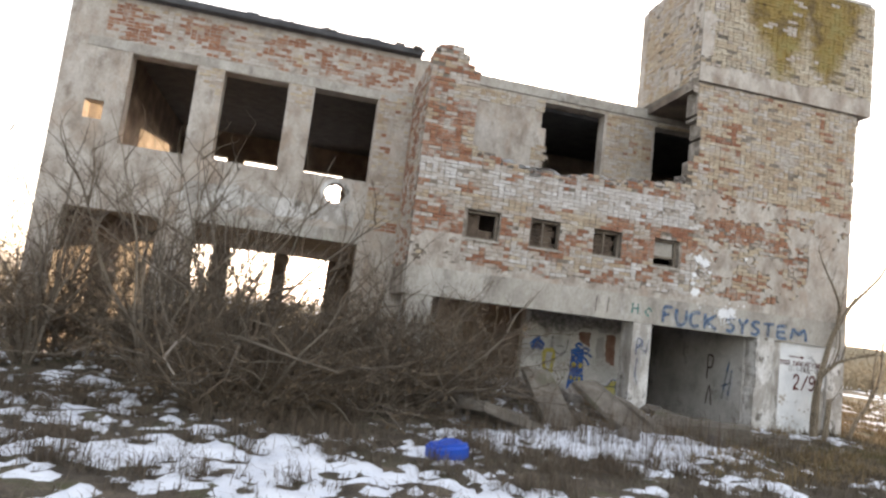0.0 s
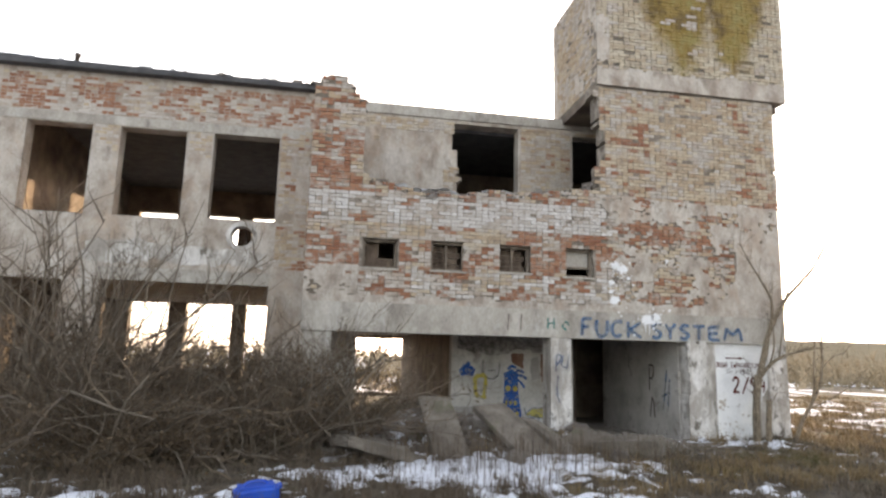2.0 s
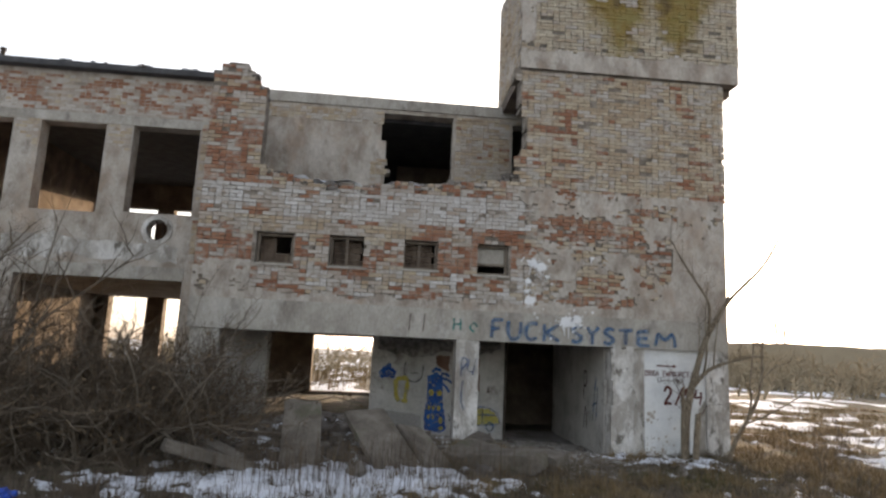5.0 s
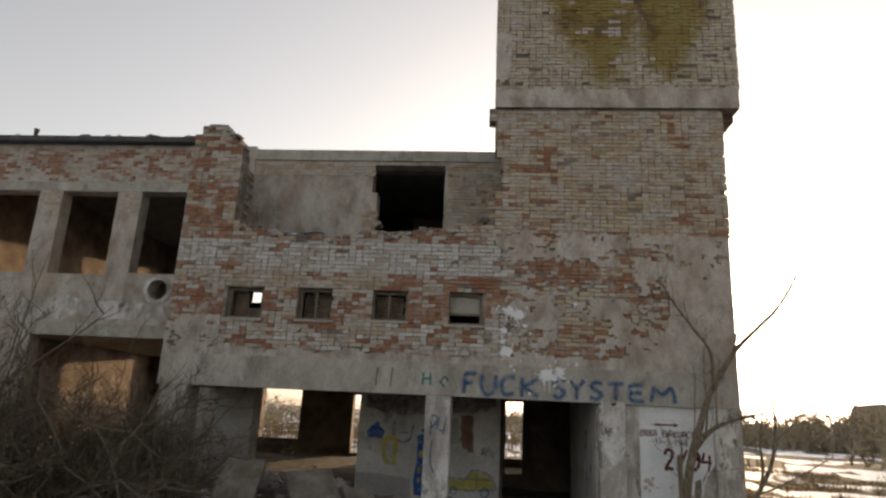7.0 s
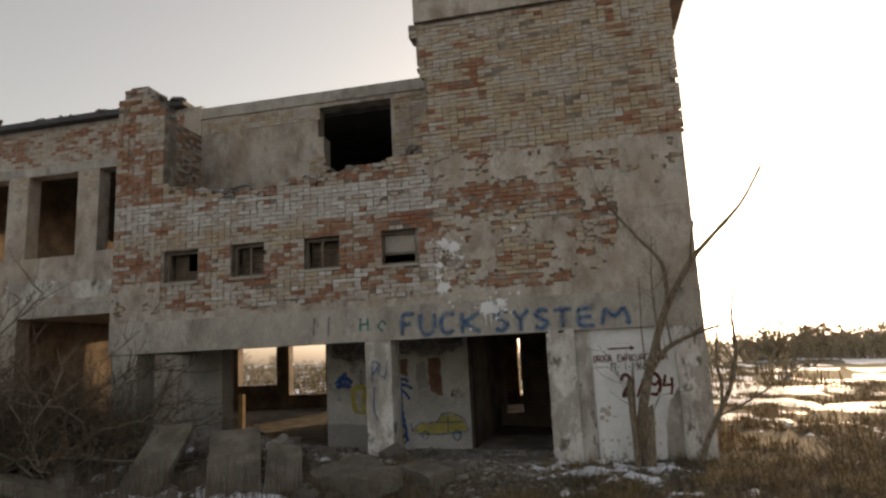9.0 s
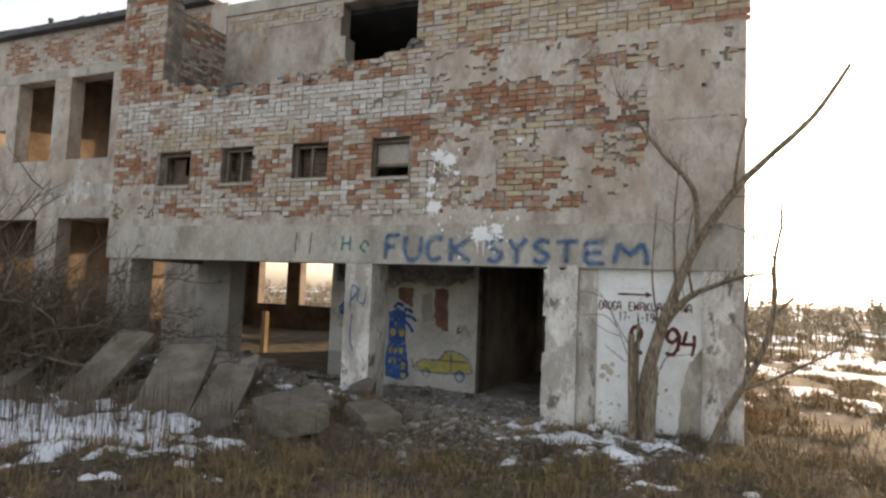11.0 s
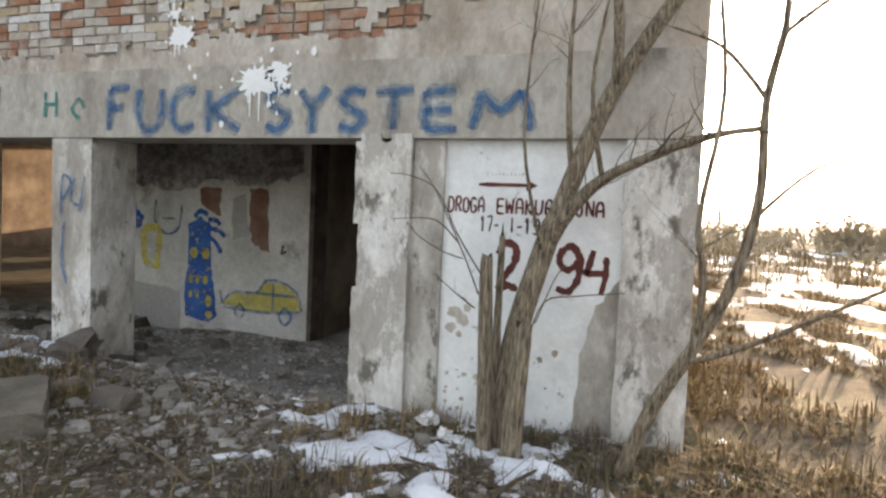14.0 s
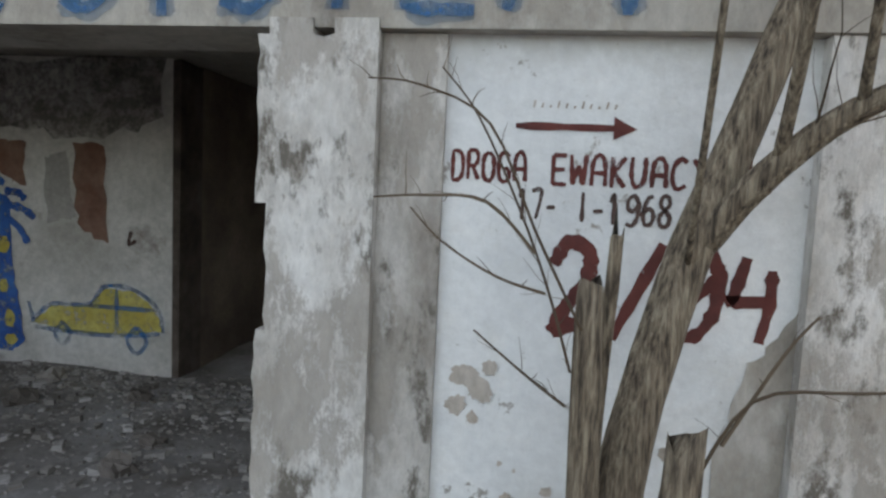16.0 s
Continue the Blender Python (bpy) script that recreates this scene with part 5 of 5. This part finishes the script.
side_ribbon(side, [[(13.3, 0.5), (13.2, 1.0), (13.1, 1.4)], [(13.1, 0.5), (13.0, 1.2)], [(13.35, 0.8), (13.0, 0.9)]], 0.06, M_SPRAY, 9.974, 2)


# ---- window frames ----
def bars_ob(name, rects, y0, y1, material, parent, label=""):
    vs, fs = [], []
    for a, b, c, d in rects:
        n = len(vs)
        vs += [(x, y, z) for z in (c, d) for y in (y0, y1) for x in (a, b)]
        fs += [tuple(n + i for i in q) for q in ((0, 2, 3, 1), (4, 5, 7, 6), (0, 1, 5, 4), (2, 6, 7, 3), (0, 4, 6, 2), (1, 3, 7, 5))]
    return tagged(mesh_ob(name, vs, fs, material, parent), label)


for i, (a, b, c, d) in enumerate(WINDOWS):
    w = structure(empty(f"window_{i + 1}", ((a + b) / 2, YF + 0.15, c)), "small square window hole with rotting wooden frame", "window")
    t = 0.055
    made = []
    for nm, q in (("jamb", (a + 0.005, a + t, c + 0.01, d - 0.01)), ("jamb", (b - t, b - 0.005, c + 0.01, d - 0.01)), ("frame_head", (a + t, b - t, d - t, d - 0.01)), ("frame_sill", (a + t, b - t, c + 0.01, c + t))):
        made.append(bars_ob(nm, [q], YF + 0.12, YF + 0.18, M_WOOD, w))
    if i in (1, 2):
        made.append(bars_ob("mullion", [(a + 0.3, a + 0.34, c + t, d - t)], YF + 0.13, YF + 0.17, M_WOOD, w))
    if i == 3:
        made.append(bars_ob("board", [(a + t, b - t, c + 0.2, d - t)], YF + 0.2, YF + 0.22, M_CONCRETE, w, "pale sheet of board"))
        made.append(bars_ob("rail", [(a + t, b - t, c + 0.2, c + 0.24)], YF + 0.13, YF + 0.17, M_WOOD, w))
    if i == 0:
        made.append(bars_ob("board", [(a + t, b - t, c + t, c + 0.24)], YF + 0.28, YF + 0.302, M_BOARD, w))
        made.append(bars_ob("board", [(a + t, a + 0.34, c + 0.243, d - t)], YF + 0.28, YF + 0.302, M_BOARD, w))
    if i in (1, 2):
        for k in range(4):
            z0 = c + t + k * (d - c - 2 * t) / 4
            made.append(bars_ob("board", [(a + t, b - t - 0.06 * (k % 2), z0 + 0.004, z0 + (d - c - 2 * t) / 4 - 0.004)], YF + 0.28 + 0.006 * (k % 2), YF + 0.3, M_BOARD, w))
    made.append(bars_ob("stone_sill", [(a - 0.03, b + 0.03, c - 0.035, c + 0.006)], YF - 0.03, YF + 0.12, M_CONCRETE, w, "grey mortar sill"))
    for p in made:
        world_part(p, w)


# ---- rubble and loose things ----
def chunk_mesh(name, l, w, h, material, seed, cuts=3, rough=0.12):
    """A broken block: a bevelled box with knocked corners and uneven faces."""
    r = random.Random(seed)
    bm = bmesh.new()
    bmesh.ops.create_cube(bm, size=1.0)
    bmesh.ops.subdivide_edges(bm, edges=bm.edges[:], cuts=cuts, use_grid_fill=True)
    for v in bm.verts:
        c = abs(v.co.x) + abs(v.co.y) + abs(v.co.z)
        k = 1 - (0.03 + 0.1 * r.random() if c > 1.4 else 0.025 * r.random() if c > 1.0 else 0)
        v.co = Vector((v.co.x * l, v.co.y * w, v.co.z * h)) * k
        v.co += Vector((r.uniform(-1, 1), r.uniform(-1, 1), r.uniform(-1, 1))) * rough * min(l, w, h) * 0.4
    me = bpy.data.meshes.new(name)
    bm.to_mesh(me)
    bm.free()
    me.materials.append(material)
    return me


def slab(label, centre, size, rx, ry, rz, seed, rough=0.1):
    ob = new("concrete_slab", chunk_mesh("concrete_slab", *size, M_SLAB, seed, 6, rough))
    ob.matrix_basis = pose(*centre, rx, ry, rz)
    return tagged(ob, label, "slab", "fallen concrete slabs")


slab("grey precast concrete slab leaning up on rubble", (4.42, 10.42, 0.4), (0.6, 1.45, 0.1), 38, 2, 9, 1, 0.05)
slab("wide grey concrete slab leaning on a rubble heap", (5.67, 10.42, 0.32), (0.72, 1.6, 0.1), 30, -4, 27, 2, 0.05)
slab("tilted grey concrete slab beside the heap", (6.35, 10.55, 0.22), (0.5, 1.3, 0.1), 24, 10, 30, 3, 0.05)
slab("short broken concrete slab lying tilted", (7.15, 10.9, 0.14), (0.7, 0.9, 0.14), 10, 6, -38, 4, 0.06)
slab("thick broken concrete block in dead grass", (7.6, 10.2, 0.14), (1.1, 0.6, 0.28), 4, -5, -38, 5, 0.05)
slab("low concrete block lying near the doorway", (8.3, 10.9, 0.1), (0.8, 0.45, 0.2), 3, 3, -42, 6, 0.05)
slab("long narrow concrete post lying in snow", (2.9, 10.4, 0.22), (0.24, 2.4, 0.2), 5, 0, 42, 7)
slab("dark mossy slab half buried in rubble", (3.3, 9.6, 0.16), (1.3, 0.7, 0.16), -6, 16, 20, 8)

lumps = [chunk_mesh("rubble_lump", 0.3, 0.24, 0.18, M_RUBBLE, 100 + i, 2, 0.5) for i in range(4)]
r = random.Random(77)
for i in range(46):
    x, y = (r.gauss(4.6, 1.7), r.gauss(11.4, 0.8)) if i < 30 else (r.uniform(6.0, 9.8), r.uniform(12.9, 14.2))
    if X0 < x < 2.7 and y > 12.2:
        x += 1
    s = r.uniform(0.35, 1.3) * (1 if i < 30 else 0.5)
    ob = new("rubble_lump", lumps[i % 4])
    ob.matrix_basis = pose(x, y, ground_z(x, y) + 0.05 * s, r.uniform(-20, 20), r.uniform(-20, 20), r.uniform(0, 360))
    ob.scale = (s, s, s)
    tagged(ob, "broken lump of grey concrete on the ground", "rubble", "rubble lumps")


def chips(n, place, size, label, seed, z_of=ground_z, material=M_RUBBLE):
    r = random.Random(seed)
    vs, fs = [], []
    for _ in range(n):
        x, y = place(r)
        z, b = z_of(x, y), len(vs)
        s, t = size * (0.3 + 0.7 * r.random() + 2.2 * r.random() ** 9), r.uniform(0, 6.28)
        c, q = math.cos(t), math.sin(t)
        h = s * r.uniform(0.25, 0.7)
        for dz, k in ((-0.01, 1.0), (h, 0.8)):
            for u, v in ((-1, -0.6), (1, -0.7), (0.9, 0.6), (-0.8, 0.7)):
                u, v = u * s * k * r.uniform(0.6, 1.1), v * s * k * r.uniform(0.6, 1.1)
                vs.append((x + u * c - v * q, y + u * q + v * c, z + dz + r.uniform(-0.2, 0.2) * h))
        fs += [tuple(b + i for i in f) for f in ((4, 5, 6, 7), (0, 1, 5, 4), (1, 2, 6, 5), (2, 3, 7, 6), (3, 0, 4, 7))]
    return tagged(mesh_ob("rubble", vs, fs, material), label, "rubble", kind="stuff")


chips(7000, lambda r: (r.uniform(5.6, 9.95), r.uniform(11.6, 14.45) if r.random() < 0.7 else r.gauss(14.2, 0.25)), 0.018, "small broken plaster and brick chips on the floor", 1, lambda x, y: ground_z(x, y) + 0.006, M_CHIPS)
chips(1500, lambda r: (r.gauss(4.4, 1.5), r.gauss(11.8, 0.9)), 0.08, "heaped brick and concrete rubble", 2)
chips(900, lambda r: (r.uniform(8.0, 12.3), r.gauss(11.6, 0.8)), 0.03, "small stones and debris before the doorway", 3, ground_z, M_CHIPS)
chips(3600, lambda r: (r.gauss(9.4, 1.5), min(12.25, r.gauss(11.2, 0.9))), 0.02, "pale chips and crumbs strewn over the trodden path", 21, ground_z, M_CHIPS)
chips(260, lambda r: (r.uniform(3.1, 7.9), YF + r.uniform(0.03, 0.36)), 0.06, "crumbled bricks on the broken parapet", 4, lambda x, y: parapet(x) - 0.03)
chips(420, lambda r: (r.uniform(3.05, 7.95), YF + r.uniform(0.0, 0.38)), 0.06, "dark broken bricks along the parapet", 14, lambda x, y: parapet(x) - 0.05 - 0.3 * max(0, YF + 0.2 - y))
chips(160, lambda r: (r.uniform(XL, X0), YL + r.uniform(-0.2, 0.2)), 0.06, "loose roofing scraps on the eaves", 5, lambda x, y: 7.82)
chips(90, lambda r: (r.uniform(2.0, 3.0), YF + r.uniform(0.03, 0.36)), 0.07, "crumbled bricks on the pilaster top", 6, lambda x, y: parapet(x) - 0.04)


def snow_strip(x0, x1, y0, y1, zf, label, seed):
    nx, ny = int((x1 - x0) / 0.04), 8
    vs = []
    for j in range(ny + 1):
        for i in range(nx + 1):
            x, y = x0 + (x1 - x0) * i / nx, y0 + (y1 - y0) * j / ny
            m = fbm(x, y * 2, 1.6, seed) + 0.4 * n2(x, y, 6, seed)
            vs.append((x, y, zf(x) + max(-0.05, min(0.05, 0.15 * (m - 0.02)))))
    fs = [(j * (nx + 1) + i, j * (nx + 1) + i + 1, (j + 1) * (nx + 1) + i + 1, (j + 1) * (nx + 1) + i) for j in range(ny) for i in range(nx)]
    return tagged(mesh_ob("snow_patch", vs, fs, M_SNOW, smooth=True), label, "snow", kind="stuff")


snow_strip(3.1, 6.2, YF + 0.0, YF + 0.38, lambda x: parapet(x) + 0.02, "thin snow on the broken parapet", 3)
snow_strip(XL, X0, YL - 0.2, YL + 0.5, lambda x: 7.835, "thin snow along the roof edge", 5)


def blue_canister(at, turn):
    top = tagged(empty("blue_canister", at), "bright blue plastic canister lying in the snow", "canister")
    bm = bmesh.new()
    bmesh.ops.create_cube(bm, size=1.0)
    for v in bm.verts:
        v.co = Vector((v.co.x * 0.52, v.co.y * 0.3, v.co.z * 0.26 + 0.12))
    bmesh.ops.bevel(bm, geom=bm.edges[:], offset=0.05, segments=3, affect="EDGES")
    part("body", bm, M_BLUEPL, top)
    bm = bmesh.new()
    bmesh.ops.create_cone(bm, cap_ends=True, segments=14, radius1=0.045, radius2=0.04, depth=0.06)
    bmesh.ops.transform(bm, matrix=pose(0.28, 0.06, 0.17, 0, 90, 0), verts=bm.verts)
    part("cap", bm, M_BLUEPL, top)
    vs, fs = [], []
    tube(vs, fs, smooth_line([(-0.14, 0, 0.24), (-0.08, 0, 0.3), (0.08, 0, 0.3), (0.14, 0, 0.24)]), [0.014] * 16, 8)
    mesh_ob("handle", vs, fs, M_BLUEPL, top)
    top.rotation_euler = (radians(6), radians(-5), radians(turn))
    top.scale = (0.88, 0.88, 0.74)


blue_canister((1.84, 7.05, ground_z(1.84, 7.05)), 12)


def rag(at, s, seed):
    bm = bmesh.new()
    bmesh.ops.create_icosphere(bm, subdivisions=3, radius=1.0)
    for v in bm.verts:
        n = noise.noise(v.co * 2.1 + Vector((seed, 0, 0))) + 0.6 * noise.noise(v.co * 5.0)
        v.co = Vector((v.co.x, v.co.y, max(-0.15, v.co.z) * 0.8)) * s * (1 + 0.75 * n)
    me = bpy.data.meshes.new("white_rag")
    bm.to_mesh(me)
    bm.free()
    me.materials.append(M_CLOTH)
    ob = new("white_rag", me)
    ob.location = at
    tagged(ob, "crumpled white plastic rag lying by the wall", "rag")


rag((10.72, 12.1, ground_z(10.72, 12.1) + 0.03), 0.07, 1)
rag((10.9, 11.9, ground_z(10.9, 11.9) + 0.02), 0.05, 2)


def far_poplar(x, y, h, seed):
    r = random.Random(seed)
    top = tagged(empty("poplar", (x, y, -0.5)), "distant slim bare poplar on the horizon", "tree", "far poplars")
    vs, fs = [], []
    tube(vs, fs, [(0, 0, 0), (0.1, 0, h * 0.5), (0, 0.1, h)], [0.25, 0.16, 0.04], 6)
    mesh_ob("trunk", vs, fs, M_HAZY_BRUSH, top)
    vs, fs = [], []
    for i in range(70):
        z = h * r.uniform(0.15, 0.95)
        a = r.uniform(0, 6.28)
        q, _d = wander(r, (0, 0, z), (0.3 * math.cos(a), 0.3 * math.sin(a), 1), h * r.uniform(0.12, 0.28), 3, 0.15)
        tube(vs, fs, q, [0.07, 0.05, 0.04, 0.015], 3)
    mesh_ob("crown", vs, fs, M_HAZY_BRUSH, top)


far_poplar(84, 122, 12.5, 1)
far_poplar(87, 124, 12, 2)
far_poplar(23, 130, 9, 3)

def fallen_branch(x, y, turn, length, seed):
    """A dead stick with side twigs, lying on the ground."""
    r = random.Random(seed)
    top = tagged(empty("fallen_branch", (x, y, ground_z(x, y) + 0.02)), "dead grey branch lying on the littered ground", "branch", "fallen branches")
    pts, _d = wander(r, (0, 0, 0), (1, 0, 0.02), length, 6, 0.12)
    pts = [Vector((p.x, p.y, 0.01 + 0.02 * abs(p.z))) for p in pts]
    vs, fs = [], []
    tube(vs, fs, pts, [0.014 - 0.0016 * k for k in range(7)], 6)
    mesh_ob("stick", vs, fs, M_TWIG, top)
    vs, fs = [], []
    sprout(r, vs, fs, pts, 0.006, 1, length * 0.3, 2)
    tagged(mesh_ob("side_twig", vs, fs, M_TWIG, top), kind="stuff")
    top.rotation_euler = (0, 0, radians(turn))


r = random.Random(31)
for i in range(22):
    if i < 14:
        fallen_branch(r.uniform(7.6, 12.0), r.uniform(9.6, 11.9), r.uniform(0, 360), r.uniform(0.4, 1.1), i)
    else:
        fallen_branch(r.uniform(-3, 4), r.uniform(6.2, 8.8), r.uniform(0, 360), r.uniform(0.5, 1.3), i)
post = tagged(box_ob("wooden_post", POST[0] - 0.06, POST[0] + 0.06, POST[1] - 0.06, POST[1] + 0.06, -0.2, POST[2], M_POST, wob=0.006), "pale upright wooden post standing inside the ruin", "post")
for i, (x, y, s) in enumerate(((12.9, 10.3, 0.5), (9.0, 9.4, 0.45), (10.0, 10.2, 0.4), (8.3, 11.7, 0.4), (7.2, 11.8, 0.5), (12.6, 11.0, 0.5), (10.4, 11.2, 0.3))):
    c = copy_thing(low, pose(x, y, ground_z(x, y), 0, 0, 47 * i))
    c.scale = (s, s, s)

# ---- single bricks, nearest stretch of the front wall ----
r = random.Random(9)
for parent, at, k, v in LATE[:300]:
    if (k, v) not in shared:
        me = bpy.data.meshes.new("brick")
        rr = random.Random(k * 7 + v)
        me.from_pydata([(p, e, q) for p, q, e in brick_shape(0.252, 0.07, 0.002 + 0.003 * v, rr)], [], BRICK_FACES)
        me.materials.append(BRICK_MATS[k])
        shared[k, v] = me
    ob = new("brick", shared[k, v])
    ob.parent = parent
    ob.location = at


def vent_pipe(x, y, z):
    """A short rusty pipe with a collar, standing on the wing's roof."""
    top = tagged(empty("vent_pipe", (x, y, z)), "short dark rusty vent pipe on the felt roof", "pipe")
    vs, fs = [], []
    tube(vs, fs, [(0, 0, -0.02), (0, 0, 0.15), (0.01, 0, 0.3)], [0.05, 0.05, 0.048], 10)
    mesh_ob("shaft", vs, fs, M_JAMB, top)
    vs, fs = [], []
    tube(vs, fs, [(0.01, 0, 0.27), (0.01, 0, 0.33)], [0.065, 0.065], 10)
    mesh_ob("collar", vs, fs, M_JAMB, top)


vent_pipe(-3.5, 14.6, 7.83)


def porthole(x, z, y):
    """The round opening's cracked white cement rim and its two rusty bars."""
    top = structure(empty("window_round", (x, y, z)), "round window hole with flaking white cement rim", "window")
    n = 36
    vs, fs = [], []
    for rad, d in ((0.235, 0.3), (0.235, -0.025), (0.33, -0.02), (0.35, 0.02)):
        for k in range(n):
            a = 2 * math.pi * k / n
            q = rad * (1 + 0.05 * n2(math.cos(a) * 2, math.sin(a) * 2, 1.5, rad * 10) * (rad > 0.3))
            vs.append((q * math.cos(a), d, q * math.sin(a)))
    for ring in range(3):
        fs += [(ring * n + k, ring * n + (k + 1) % n, (ring + 1) * n + (k + 1) % n, (ring + 1) * n + k) for k in range(n)]
    mesh_ob("rim", vs, fs, M_WHITE, top)
    for bx in (-0.08, 0.08):
        vs, fs = [], []
        tube(vs, fs, [(bx, 0.12, -0.225), (bx, 0.12, 0.225)], [0.011, 0.011], 6)
        mesh_ob("bar", vs, fs, M_JAMB, top)


porthole(0.43, 4.13, YL)


def plastic_crate(x, y, turn):
    """A dark open crate with a rolled rim, lying upright in the snow."""
    top = tagged(empty("plastic_crate", (x, y, ground_z(x, y) - 0.02)), "blue-black plastic crate standing in patchy snow", "crate")
    dark = mat("black_plastic", [(0.008, 0.01, 0.014), (0.018, 0.021, 0.028)], 5, rough=0.5, fine_mix=0.2, bump=0.15)
    bm = bmesh.new()
    bmesh.ops.create_cube(bm, size=1.0)
    for v in bm.verts:
        k = 1.0 if v.co.z > 0 else 0.88
        v.co = Vector((v.co.x * 0.66 * k, v.co.y * 0.46 * k, v.co.z * 0.42 + 0.21))
    lid = max(bm.faces, key=lambda q: q.calc_center_median().z)
    bmesh.ops.inset_individual(bm, faces=[lid], thickness=0.025)
    bmesh.ops.translate(bm, vec=(0, 0, -0.36), verts=lid.verts)
    part("body", bm, dark, top)
    vs, fs = [], []
    ring = [(-0.33, -0.23), (0.33, -0.23), (0.33, 0.23), (-0.33, 0.23), (-0.33, -0.23)]
    for (a, b), (c, d) in zip(ring, ring[1:]):
        tube(vs, fs, [(a, b, 0.42), (c, d, 0.42)], [0.018, 0.018], 8)
    mesh_ob("rim", vs, fs, dark, top)
    top.rotation_euler = (0, 0, radians(turn))


plastic_crate(9.15, 6.15, 20)
